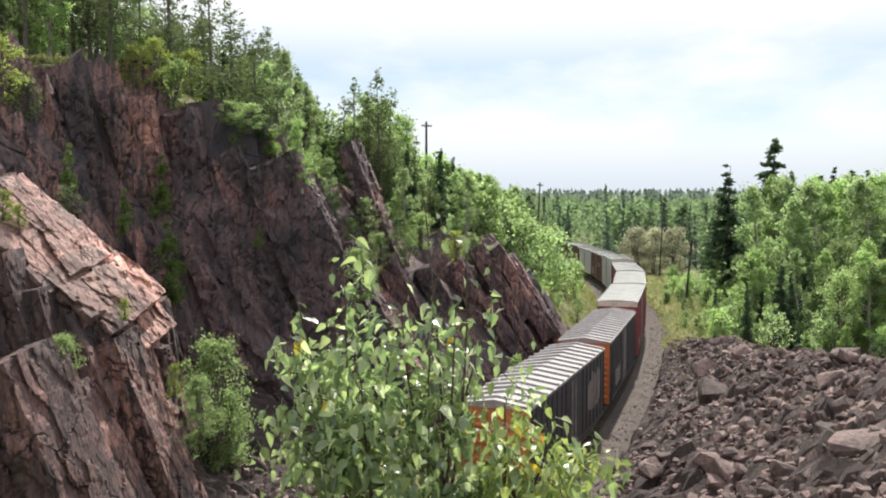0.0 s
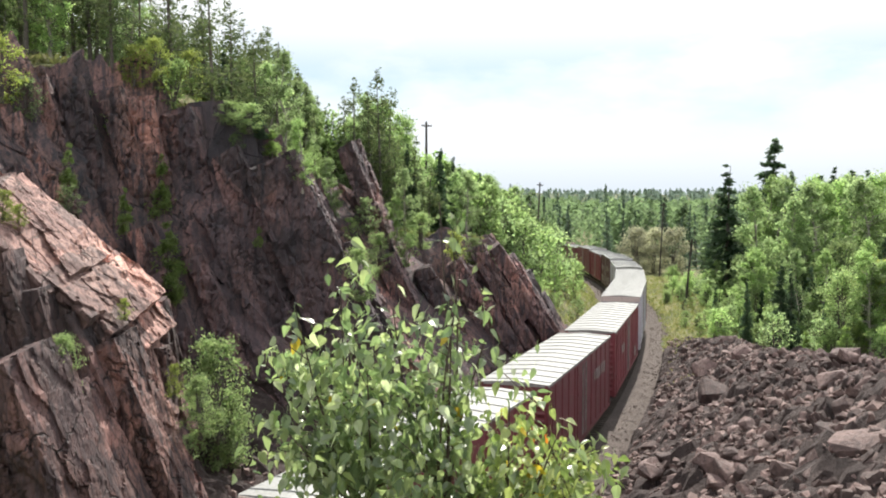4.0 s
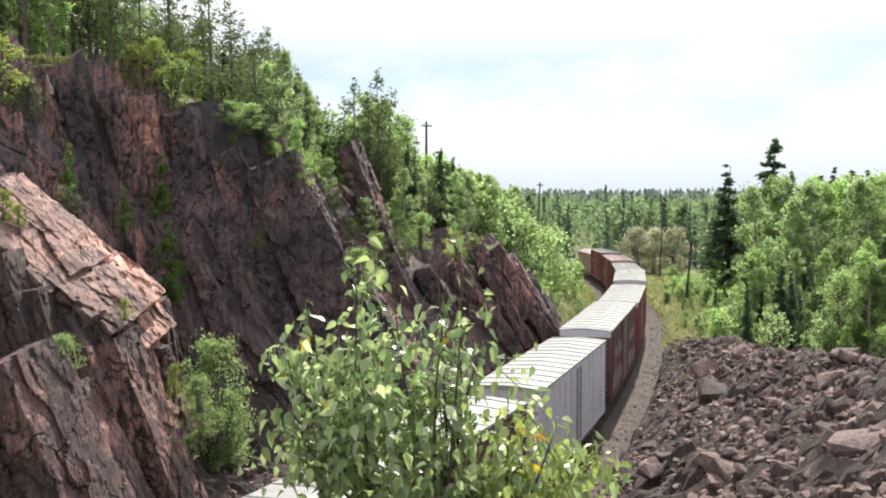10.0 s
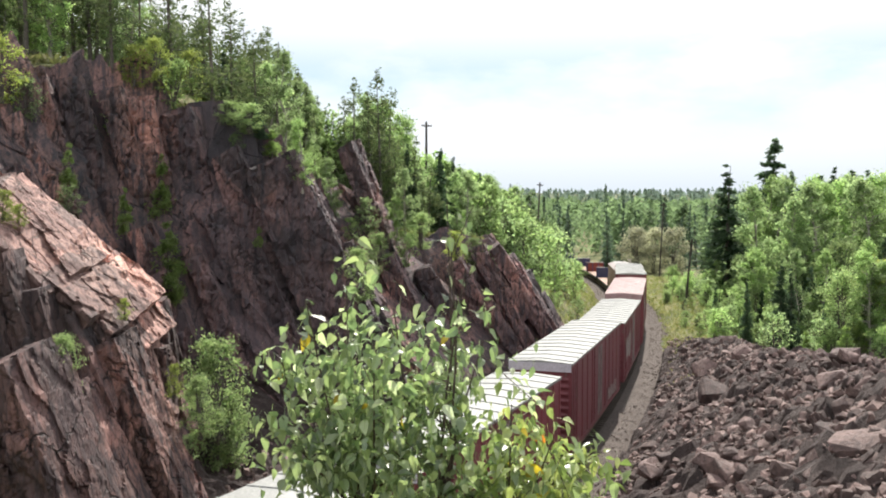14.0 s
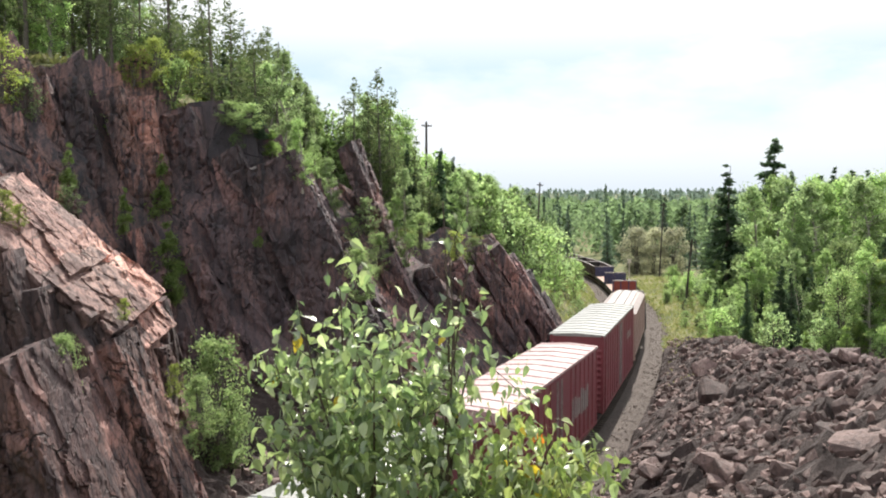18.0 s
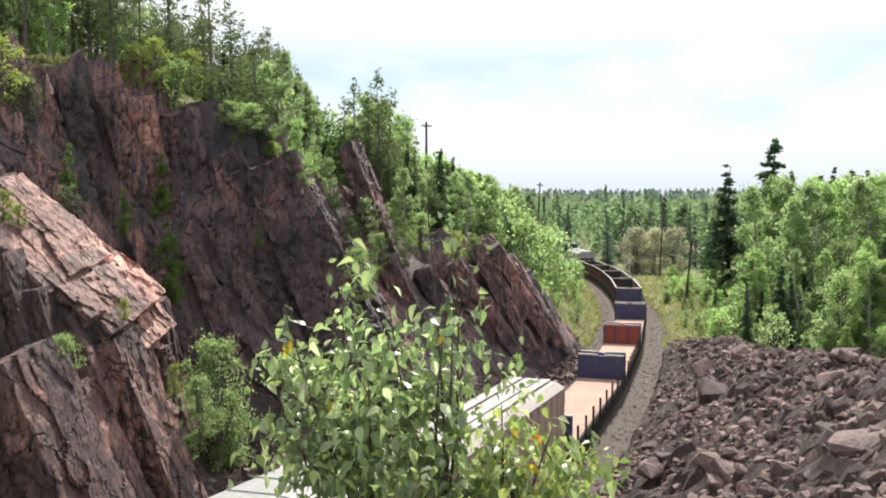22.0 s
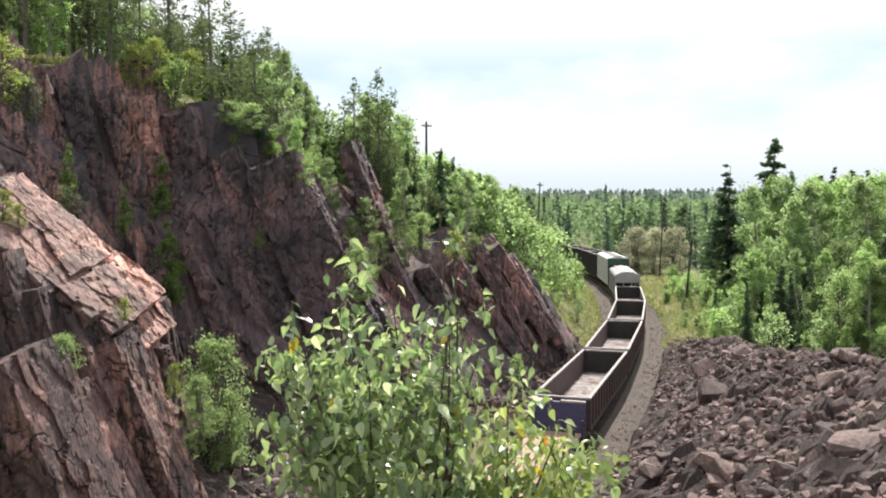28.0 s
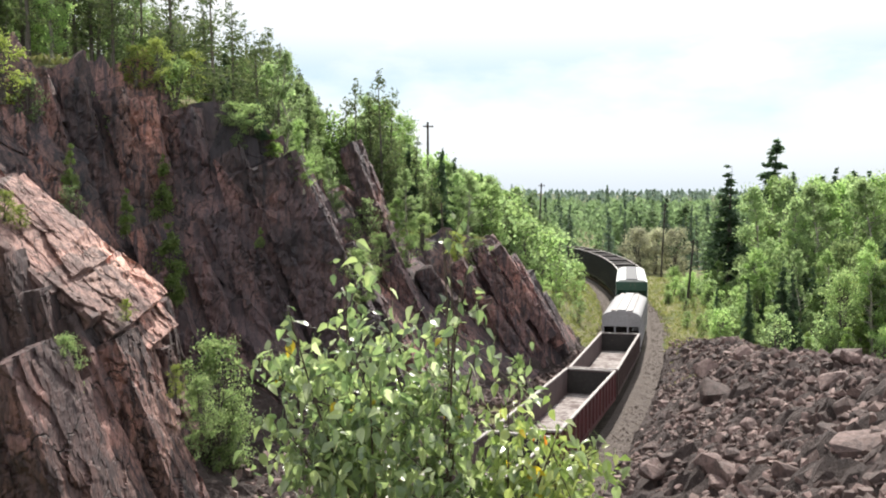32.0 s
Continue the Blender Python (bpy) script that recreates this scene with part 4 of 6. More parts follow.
        part("roof_rib", g, roof, top)
    running_gear(car, length, 1.0, 1.08)
    return car


def covered_hopper(name, label, length, height, body, roof, end, trough, rounded=False):
    """A closed hopper wagon: ribbed sides that slope in below, open ends with posts, a roof with hatches."""
    car = tagged(new(name), label, "hopper wagon", group="train of wagons")
    half = length / 2
    inner = half - 1.5
    for s in (-1, 1):
        g = Geo()
        y0, y1 = sorted((s * (WIDE - 0.12), s * (WIDE - 0.06)))
        g.box(-half + 0.2, half - 0.2, y0, y1, 1.5, height - 0.25)
        for x in np.linspace(-half + 0.3, half - 0.3, 17):
            sec = [(-0.07, 0), (-0.05, 0.07), (0.05, 0.07), (0.07, 0)]
            vs = [(x + a, s * (WIDE - 0.06 + b), z) for z in (1.45, height - 0.3) for a, b in sec]
            g.add(vs, [(0, 1, 5, 4), (1, 2, 6, 5), (2, 3, 7, 6), (3, 2, 1, 0), (4, 5, 6, 7)])
        q0, q1 = sorted((s * (WIDE - 0.1), s * (WIDE + 0.01)))
        g.box(-half + 0.1, half - 0.1, q0, q1, 1.3, 1.5)
        part("side_wall", g, body, car)
    for s in (-1, 1):
        g = Geo()
        a, b = half - 0.25, inner
        vs = [(s * a, y, height - 0.4) for y in (-WIDE + 0.13, WIDE - 0.13)] + [(s * (b - 0.6), y, 1.2) for y in (-WIDE + 0.13, WIDE - 0.13)]
        vs += [(s * (a - 0.08), y, height - 0.4) for y in (-WIDE + 0.13, WIDE - 0.13)] + [(s * (b - 0.68), y, 1.2) for y in (-WIDE + 0.13, WIDE - 0.13)]
        g.add(vs, [(0, 1, 3, 2), (4, 6, 7, 5), (0, 4, 5, 1), (2, 3, 7, 6)])
        # round-topped wagon: shade of the recess behind the posts painted as a dark sheet
        part("slope_sheet", g, DARK_STEEL if rounded else end, car)
        g = Geo()
        for y in (-WIDE + 0.1, -0.5, 0.5, WIDE - 0.1):
            g.box(*sorted((s * (half - 0.22), s * (half - 0.08))), y - 0.06, y + 0.06, 1.0, height - 0.35)
        g.box(*sorted((s * (half - 0.24), s * (half - 0.06))), -WIDE + 0.02, WIDE - 0.02, height - 1.05, height - 0.2)
        g.box(*sorted((s * (half - 0.5), s * half)), -WIDE + 0.02, WIDE - 0.02, 0.9, 1.08)
        part("end_frame", g, end, car)
        ladder(car, s * (half + 0.0), 1.15, 1.0, height - 0.3, end, True)
    g = Geo()
    if rounded:
        sec = [(WIDE * math.cos(q) if 0.05 < q < 3.09 else math.copysign(WIDE, math.cos(q)), height - 0.3 + 0.5 * math.sin(q)) for q in np.linspace(0, math.pi, 13)]
        sec = [(y, z) for y, z in sec][::-1] + [(WIDE, height - 0.36), (-WIDE, height - 0.36)]
        g.prism(sec[::-1], -half + 0.1, half - 0.1)
    else:
        g.prism([(-WIDE, height - 0.32), (WIDE, height - 0.32), (WIDE, height - 0.25), (WIDE - 0.45, height - 0.02), (-WIDE + 0.45, height - 0.02), (-WIDE, height - 0.25)], -half + 0.1, half - 0.1)
    top = part("roof", g, roof, car)
    lift = 0.22 if rounded else 0.0
    g = Geo()
    reach = 0.58 if trough is COAL else 0.34
    g.box(-half + 0.2, half - 0.2, -reach, reach, height - 0.02 + lift, height + 0.07 + lift)
    part("hatch_trough", g, trough, top)
    for s in () if trough is COAL else (-1, 1):
        g = Geo()
        g.box(-half + 0.2, half - 0.2, *sorted((s * 0.46, s * 0.86)), height + 0.05 + lift * 0.7, height + 0.085 + lift * 0.7)
        for x in np.linspace(-half + 0.4, half - 0.4, 10):
            g.box(x - 0.03, x + 0.03, *sorted((s * 0.5, s * 0.82)), height - 0.05, height + 0.05 + lift * 0.7)
        part("roof_walkway", g, RIM, top)
    g = Geo()
    for x in np.linspace(-inner + 1.8, inner - 1.8, 3):
        vs = [(x + a, b, 1.35) for a in (-2.0, 2.0) for b in (-WIDE + 0.1, WIDE - 0.1)] + [(x + a, b, 0.55) for a in (-0.5, 0.5) for b in (-0.9, 0.9)]
        g.add(vs, [(0, 1, 5, 4), (1, 3, 7, 5), (3, 2, 6, 7), (2, 0, 4, 6), (4, 5, 7, 6)])
    part("discharge_bay", g, body, car)
    running_gear(car, length, 1.05)
    return car


def gondola(name, label, length, height, body, floor, deep=False, category="gondola wagon"):
    """An open wagon: ribbed sides, pressed ends, a worn rim and a dusty floor."""
    car = tagged(new(name), label, category, group="train of wagons")
    half = length / 2
    for s in (-1, 1):
        g = Geo()
        g.box(-half, half, *sorted((s * (WIDE - 0.11), s * (WIDE - 0.07))), 1.0, height)
        for x in np.linspace(-half + 0.08, half - 0.08, 16):
            sec = [(-0.08, 0), (-0.05, 0.08), (0.05, 0.08), (0.08, 0)]
            vs = [(x + a, s * (WIDE - 0.07 + b), z) for z in (0.95, height - 0.08) for a, b in sec]
            g.add(vs, [(0, 1, 5, 4), (1, 2, 6, 5), (2, 3, 7, 6), (3, 2, 1, 0), (4, 5, 6, 7)])
        g.box(-half, half, *sorted((s * (WIDE - 0.08), s * WIDE)), 0.9, 1.08)
        part("side_wall", g, body, car)
        g = Geo()
        g.box(-half + 0.07, half - 0.07, *sorted((s * (WIDE - 0.125), s * (WIDE - 0.113))), 1.15, height - 0.06)
        part("lining", g, GONDOLA_IN, car, "rust-brown scraped inner wall")
        g = Geo()
        g.bevelled(-half - 0.02, half + 0.02, *sorted((s * (WIDE - 0.16), s * (WIDE + 0.02))), height - 0.05, height + 0.06, 0.02)
        part("top_rim", g, RIM, car, "worn pale steel rim")
    for s in (-1, 1):
        g = Geo()
        g.box(*sorted((s * (half - 0.06), s * (half - 0.01))), -WIDE + 0.11, WIDE - 0.11, 0.95, height)
        for z in np.arange(1.3, height - 0.2, 0.4):
            g.bevelled(*sorted((s * (half - 0.13), s * (half + 0.06))), -WIDE + 0.12, WIDE - 0.12, z - 0.07, z + 0.07, 0.05)
        part("end_wall", g, body, car)
        part("end_lining", Geo().box(*sorted((s * (half - 0.145), s * (half - 0.135))), -WIDE + 0.13, WIDE - 0.13, 1.15, height - 0.08), DARK_STEEL, car, "dark inner end wall")
        g = Geo()
        g.box(*sorted((s * (half - 0.12), s * (half + 0.06))), -WIDE + 0.16, WIDE - 0.16, height - 0.04, height + 0.06)
        part("end_rim", g, RIM, car, "worn pale steel rim")
    g = Geo()
    g.box(-half + 0.1, half - 0.1, -WIDE + 0.13, WIDE - 0.13, 1.02, 1.12)
    part("floor", g, floor, car)
    if deep:
        for x in (-half / 3, half / 3):
            g = Geo()
            g.box(x - 0.06, x + 0.06, -WIDE + 0.13, WIDE - 0.13, height - 0.3, height - 0.05)
            part("cross_brace", g, RIM, car)
    running_gear(car, length, 1.0)
    return car


def bulkhead_flat(name, label, length, front, rear, posts=8, tall=2.72):
    """A flat wagon with plank deck, side stakes and a bulkhead at each end."""
    car = tagged(new(name), label, "flat wagon", group="train of wagons")
    half = length / 2
    g = Geo()
    for s in (-1, 1):
        g.bevelled(-half, half, *sorted((s * (WIDE - 0.1), s * WIDE)), 0.72, 1.12, 0.03)
    g.box(-half, half, -WIDE + 0.1, WIDE - 0.1, 0.9, 1.02)
    part("deck_frame", g, DARK_STEEL, car)
    n = 34
    w = (length - 0.5) / n
    plank = Geo().bevelled(-w / 2 + 0.012, w / 2 - 0.012, -WIDE + 0.12, WIDE - 0.12, 1.03, 1.11, 0.01).mesh("deck_plank", DECK)
    for i in range(n):
        part("deck_plank", plank, DECK, car, at=pose(-half + 0.25 + w * (i + 0.5), 0, 0))
    for s, mt in ((1, front), (-1, rear)):
        if mt is None:
            continue
        x0, x1 = sorted((s * (half - 0.24), s * (half - 0.06)))
        bulk = part("bulkhead", Geo().box(x0, x1, -WIDE + 0.02, WIDE - 0.02, 1.1, tall - 0.1), mt, car)
        for y in (-WIDE + 0.09, WIDE - 0.09, -0.5, 0.5):
            part("bulkhead_post", Geo().bevelled(*sorted((s * (half - 0.3), s * (half - 0.02))), y - 0.06, y + 0.06, 1.1, tall - 0.1, 0.015), NAVY, bulk)
        for z in (1.4, 2.0):
            part("bulkhead_rail", Geo().box(*sorted((s * (half - 0.275), s * (half - 0.035))), -WIDE + 0.05, WIDE - 0.05, z - 0.04, z + 0.04), mt, bulk)
        for y0, y1 in ((-WIDE + 0.02, -0.22), (0.22, WIDE - 0.02)):
            part("bulkhead_cap", Geo().bevelled(x0 - 0.03, x1 + 0.03, y0, y1, tall - 0.1, tall, 0.02), RIM, bulk, "pale worn steel cap")
        part("bulkhead_centre", Geo().box(x0 - 0.03, x1 + 0.03, -0.2, 0.2, tall - 0.22, tall - 0.09), mt, bulk)
    for x in np.linspace(-half + 1.2, half - 1.2, posts):
        g = Geo().bevelled(x - 0.06, x + 0.06, WIDE + 0.005, WIDE + 0.11, 0.8, 2.0, 0.02)
        part("stake", g, DARK_STEEL, car)
    running_gear(car, length, 0.95)
    return car


# where each wagon's front stands on the line at the start, and its length over couplers
TRAIN = []


def coupled(make, start, end, *args, **kw):
    gap = 2.2 if make is boxcar else 1.3 if make is covered_hopper else 1.0
    car = make(*args[:2], end - start - gap, *args[2:], **kw)
    TRAIN.append((car, start, end - gap))


coupled(bulkhead_flat, -36.6, -19.4, "flatcar", "empty flat wagon with weathered plank deck", None, None, posts=0)
coupled(boxcar, -19.4, -1.2, "boxcar", "black boxcar with orange ends and heavily ribbed dull roof", 4.6, BLACK, DULL_ROOF, ORANGE, ridged=True, ribs=18, marks=[(-6.6, -3.2, 1.8, 3.9)], seed=1)
coupled(boxcar, -1.2, 16.6, "boxcar", "black boxcar with orange ends and heavily ribbed dull roof", 4.6, BLACK, DULL_ROOF, ORANGE, ridged=True, ribs=18, marks=[(2.2, 5.0, 1.4, 2.6)], seed=2)
coupled(boxcar, 16.6, 34.1, "boxcar", "red ribbed boxcar with a cream band on its end", 5.12, RED, ZINC, RED, ribs=16, fascia=CREAM, marks=[(3, 6.4, 1.2, 2.2)], seed=3)
coupled(boxcar, 34.1, 51.8, "boxcar", "oxide red boxcar with pale roof panels", 5.0, OXIDE, ZINC, OXIDE, ribs=12, marks=[(-6, -2.6, 3.2, 3.9), (3.2, 6.6, 1.2, 2.0)], seed=4)
coupled(boxcar, 51.8, 70.4, "boxcar", "bright red ribbed boxcar with pale roof", 4.9, RED, ZINC, RED, ribs=16, marks=[(2.4, 4.2, 2.9, 3.5), (-6.2, -4.6, 1.2, 2.2)], seed=5)
coupled(boxcar, 70.4, 88.6, "boxcar", "pale grey ribbed boxcar, grimy low down", 5.2, LILAC, ZINC, LILAC, ribs=16, fascia=CREAM, seed=6)
coupled(boxcar, 88.6, 106.5, "boxcar", "dark brown boxcar with worn white lettering", 4.95, BROWN, ZINC, BROWN, ribs=12, fascia=CREAM, marks=[(-6.6, -2.4, 1.2, 2.6), (2.4, 6.0, 3.0, 3.8)], seed=7)
coupled(boxcar, 106.5, 123.4, "boxcar", "pale grey boxcar with ribbed sides and plain ends", 5.0, LILAC, ZINC, LILAC, ribs=14, seed=8)
coupled(boxcar, 123.4, 141.3, "boxcar", "dark brown boxcar scrawled with pale faded markings", 5.22, BROWN, ZINC, BROWN, ribs=12, fascia=LILAC, marks=[(-6.8, -2.2, 1.3, 2.4), (2.0, 6.8, 1.3, 2.6), (-6.4, -2.6, 3.0, 3.8), (2.2, 6.0, 3.2, 4.0)], seed=9)
coupled(boxcar, 141.3, 158.9, "boxcar", "red ribbed boxcar with pale panelled roof", 5.0, RED, ZINC, RED, ribs=18, fascia=LILAC, seed=10)
coupled(boxcar, 158.9, 177.0, "boxcar", "oxide red boxcar with pale grey roof end", 5.2, OXIDE, ZINC, OXIDE, ribs=12, fascia=LILAC, marks=[(-6.2, -3.0, 1.2, 2.0)], seed=11)
coupled(boxcar, 177.0, 194.0, "boxcar", "red boxcar with large worn white lettering", 4.85, OXIDE, ZINC, OXIDE, ribs=14, marks=[(2.0, 6.6, 2.0, 3.8)], seed=12)
coupled(boxcar, 194.0, 213.2, "boxcar", "red boxcar with a faded pinkish roof", 5.08, RED, PINK_ROOF, RED, ribs=18, fascia=PINK_ROOF, marks=[(-6.2, -2.4, 2.2, 3.6)], seed=13)
coupled(boxcar, 213.2, 231.4, "boxcar", "tall red ribbed boxcar with pale roof", 5.32, RED, ZINC, RED, ribs=16, marks=[(-6, -3.4, 3.4, 4.0)], seed=14)
coupled(covered_hopper, 231.4, 248.6, "covered_hopper", "taupe covered hopper wagon with ribbed sides and roof hatches", 4.6, TAUPE, PALE_TAUPE, TAUPE, DULL_ROOF)
coupled(bulkhead_flat, 248.6, 267.8, "flatcar", "flat wagon with plank deck, stakes and navy bulkheads", NAVY, NAVY)
coupled(bulkhead_flat, 267.8, 283.4, "flatcar", "flat wagon with plank deck, navy front and red rear bulkhead", NAVY, BULK_RED)
coupled(bulkhead_flat, 283.4, 299.8, "flatcar", "flat wagon with plank deck, red front and navy rear bulkhead", BULK_RED, NAVY)
coupled(bulkhead_flat, 299.8, 316.4, "flatcar", "flat wagon with plank deck and navy bulkheads", NAVY, NAVY)
coupled(gondola, 316.4, 333.1, "gondola", "empty dark brown gondola wagon with pale dust on its floor", 2.6, GONDOLA, DUST)
coupled(gondola, 333.1, 349.6, "gondola", "empty dark gondola wagon with pale dust on its floor", 2.6, GONDOLA, DUST)
coupled(gondola, 349.6, 366.2, "gondola", "empty red-brown gondola wagon with pale dust on its floor", 2.6, GONDOLA_RED, DUST)
coupled(gondola, 366.2, 383.3, "gondola", "empty dark brown gondola wagon with a pale rim", 2.5, GONDOLA, DUST)
coupled(covered_hopper, 383.3, 399.2, "covered_hopper", "short light grey round-topped covered hopper wagon", 3.95, HOPPER_GREY, HOPPER_GREY, HOPPER_GREY, HOPPER_GREY, rounded=True)
coupled(covered_hopper, 401.0, 420.8, "covered_hopper", "tall white covered hopper wagon with dark green ends", 5.2, WHITE, WHITE, GREEN, COAL)
for k in range(6):
    coupled(gondola, 421.2 + 13.6 * k, 434.8 + 13.6 * k, "open_hopper", "black open hopper wagon with deep sides", 4.7, COAL, COAL, deep=True, category="hopper wagon")


def gone(t):
    return 12.889 * t - 0.04686 * t * t


def wagon_pose(start, end, t):
    mid = (start + end) / 2 - gone(t)
    arm = (end - start) / 2 - 2.1
    a, b = Vector(on_track(mid - arm)), Vector(on_track(mid + arm))
    d = (a - b).normalized()
    side = Vector((0, 0, 1)).cross(d).normalized()
    m = Matrix((d, side, d.cross(side))).transposed().to_4x4()
    m.translation = (a + b) / 2
    return m


def motions():
    times = list(np.arange(0, 32.01, 0.8))
    for car, start, end in TRAIN:
        walk(car, [(float(t), wagon_pose(start, end, t)) for t in times])
    for limb, base, sway in SWAYING:
        walk(limb, [(float(t), base @ pose(0, 0, 0, *sway(t))) for t in np.arange(0, 32.01, 0.4)])


SWAYING = []


# ---- loose rock ----
def rock_shapes(count, seed, points=11, flat=0.65):
    """Angular broken stones: hulls of random points, about a metre across."""
    shapes = []
    rnd = random.Random(seed)
    for _ in range(count):
        bm = bmesh.new()
        long, tall = rnd.uniform(0.6, 1.0), rnd.uniform(flat * 0.6, flat)
        for _ in range(points):
            v = Vector((rnd.gauss(0, 1), rnd.gauss(0, 1), rnd.gauss(0, 1))).normalized()
            k = 0.5 * rnd.uniform(0.86, 1.0) / max(abs(v.x), abs(v.y), abs(v.z)) ** 0.95
            bm.verts.new((v.x * k, v.y * k * long, v.z * k * tall))
        r = bmesh.ops.convex_hull(bm, input=bm.verts)
        bmesh.ops.delete(bm, geom=[q for q in r["geom_interior"] if isinstance(q, bmesh.types.BMVert)], context="VERTS")
        bmesh.ops.triangulate(bm, faces=bm.faces)
        bm.verts.index_update()
        vs = np.array([v.co[:] for v in bm.verts])
        fs = np.array([[v.index for v in f.verts] for f in bm.faces])
        bm.free()
        shapes.append((vs, fs))
    return shapes


def turn_any(rng, n):
    q = rng.normal(size=(n, 4))
    q /= np.linalg.norm(q, axis=1, keepdims=True)
    w, x, y, z = q.T
    return np.stack([np.stack([1 - 2 * (y * y + z * z), 2 * (x * y - w * z), 2 * (x * z + w * y)], 1),
                     np.stack([2 * (x * y + w * z), 1 - 2 * (x * x + z * z), 2 * (y * z - w * x)], 1),
                     np.stack([2 * (x * z - w * y), 2 * (y * z + w * x), 1 - 2 * (x * x + y * y)], 1)], 1)


def strewn(name, at, sizes, shapes, material, seed):
    """Many stones as one mesh."""
    rng = np.random.default_rng(seed)
    V, F, k = [], [], 0
    which = rng.integers(0, len(shapes), len(at))
    R = turn_any(rng, len(at))
    for j, (vs, fs) in enumerate(shapes):
        sel = np.flatnonzero(which == j)
        if not len(sel):
            continue
        p = np.einsum("nij,vj->nvi", R[sel], vs) * sizes[sel][:, None, None] + at[sel][:, None, :]
        f = fs[None] + (np.arange(len(sel)) * len(vs))[:, None, None] + k
        V.append(p.reshape(-1, 3))
        F.append(f.reshape(-1, 3))
        k += p.shape[0] * p.shape[1]
    return array_mesh(name, np.concatenate(V), np.concatenate(F), material)


SHAPES = rock_shapes(16, 5, 14, 0.7)
rng = np.random.default_rng(8)


def bank_points(n, u0, u1, e0, e1, power=1.0):
    u = rng.uniform(u0, u1, n)
    e = e0 + (e1 - e0) * rng.random(n) ** power
    th = np.interp(u, TRACK_U, TRACK_TH)
    p = on_track(u)
    x, y = p[:, 0] + e * np.cos(th), p[:, 1] - e * np.sin(th)
    return np.stack([x, y, ground_z(x, y)], 1)


bu, be = np.arange(-44, 33, 0.3), np.arange(3.1, 25, 0.28)
BU, BE = np.meshgrid(bu, be)
bth = np.interp(BU.ravel(), TRACK_U, TRACK_TH)
bp = on_track(BU.ravel())
bx, by = bp[:, 0] + BE.ravel() * np.cos(bth), bp[:, 1] - BE.ravel() * np.sin(bth)
bank_v = np.stack([bx, by, ground_z(bx, by) + 0.06 + 0.12 * soft_noise(np.stack([bx, by, 0 * bx], 1) / 0.8, 41)], 1)
lump, joint = facets(bank_v / (1.5, 1.5, 1.1), 51, 1.5)
chip, _ = facets(bank_v / (0.55, 0.55, 0.45), 52, 1.4)
bank_v[:, 2] += 0.42 * lump + 0.24 * chip - 0.3 * np.exp(-(joint / 0.1) ** 2)
bank_v[:, 2] -= np.clip((by - 80) / 4, 0, 1) + np.where((BE.ravel() < 3.3) | (BE.ravel() > 24.5), 0.6, 0)
bi = np.arange(len(bank_v)).reshape(BU.shape)
bank_f = np.stack([bi[:-1, :-1].ravel(), bi[:-1, 1:].ravel(), bi[1:, 1:].ravel(), bi[1:, :-1].ravel()], 1)
bank = tagged(new("rubble_bank", array_mesh("rubble_bank", bank_v, bank_f, RUBBLE_SOIL)), "bank of blasted pinkish granite rubble beside the track", "rubble bank", kind="structure")

fine = bank_points(26000, -34, 30, 3.6, 22)
fine_s = 0.07 + 0.62 * rng.random(len(fine)) ** 3.4
tagged(part("rubble", strewn("rubble", fine, fine_s, SHAPES, STONES, 3), STONES, bank), kind="stuff")
rock_meshes = [array_mesh("rock", vs, fs, STONE) for vs, fs in rock_shapes(14, 77, 30, 0.85)]
big = bank_points(285, -30, 29, 4.2, 20)
for i, p in enumerate(big):
    s = 0.32 + 0.95 * rng.random() ** 3.0
    ob = part("rock", rock_meshes[i % len(rock_meshes)], STONE, bank)
    ob.matrix_basis = Matrix.LocRotScale(Vector(p) + Vector((0, 0, 0.12 * s)), Euler(rng.uniform(-1.2, 1.2, 3) + np.array([0, 0, rng.uniform(0, 6.3)])), (s, s, s))

shoulder = np.concatenate([bank_points(6000, -40, 120, 1.9, 4.2), bank_points(4500, -40, 120, -4.2, -1.9)])
ps = shoulder.copy()
se = np.abs(track_offset(ps[:, 0], ps[:, 1]))
ps[:, 2] = np.interp(se, [1.75, 2.9, 3.7, 4.4], [-0.2, -0.4, -0.54, -0.5]) + 0.02 + grade(ps[:, 1])
tagged(new("loose_ballast", strewn("loose_ballast", ps, 0.05 + 0.1 * rng.random(len(ps)) ** 3, SHAPES[:6], BALLAST_STONES, 9)), "loose ballast stones on the track shoulder", "gravel", kind="stuff")

for x, y, z, s in ((11.7, 25.4, 5.7, 2.3), (14.3, 48.3, 2.4, 2.3), (16.9, 59, 1.7, 2.7), (17, 38.6, 6.1, 1.2), (13.8, 31.8, 5.3, 2.2), (10.3, 27, 4.5, 1.7), (12.6, 29.5, 5.0, 1.5), (15.2, 36, 5.6, 1.6), (9.5, 33, 3.2, 1.4), (21.5, 70, 2.0, 1.8), (8.2, 36.2, 1.9, 1.5)):
    ob = part("boulder", rock_meshes[int(x * 10) % len(rock_meshes)], STONE, bank)
    ob.matrix_basis = Matrix.LocRotScale((x, y, z + 0.15), Euler((rng.uniform(-0.4, 0.4), rng.uniform(-0.4, 0.4), rng.uniform(0, 6.3))), (s * 0.8, s * 0.8, s * 0.8))

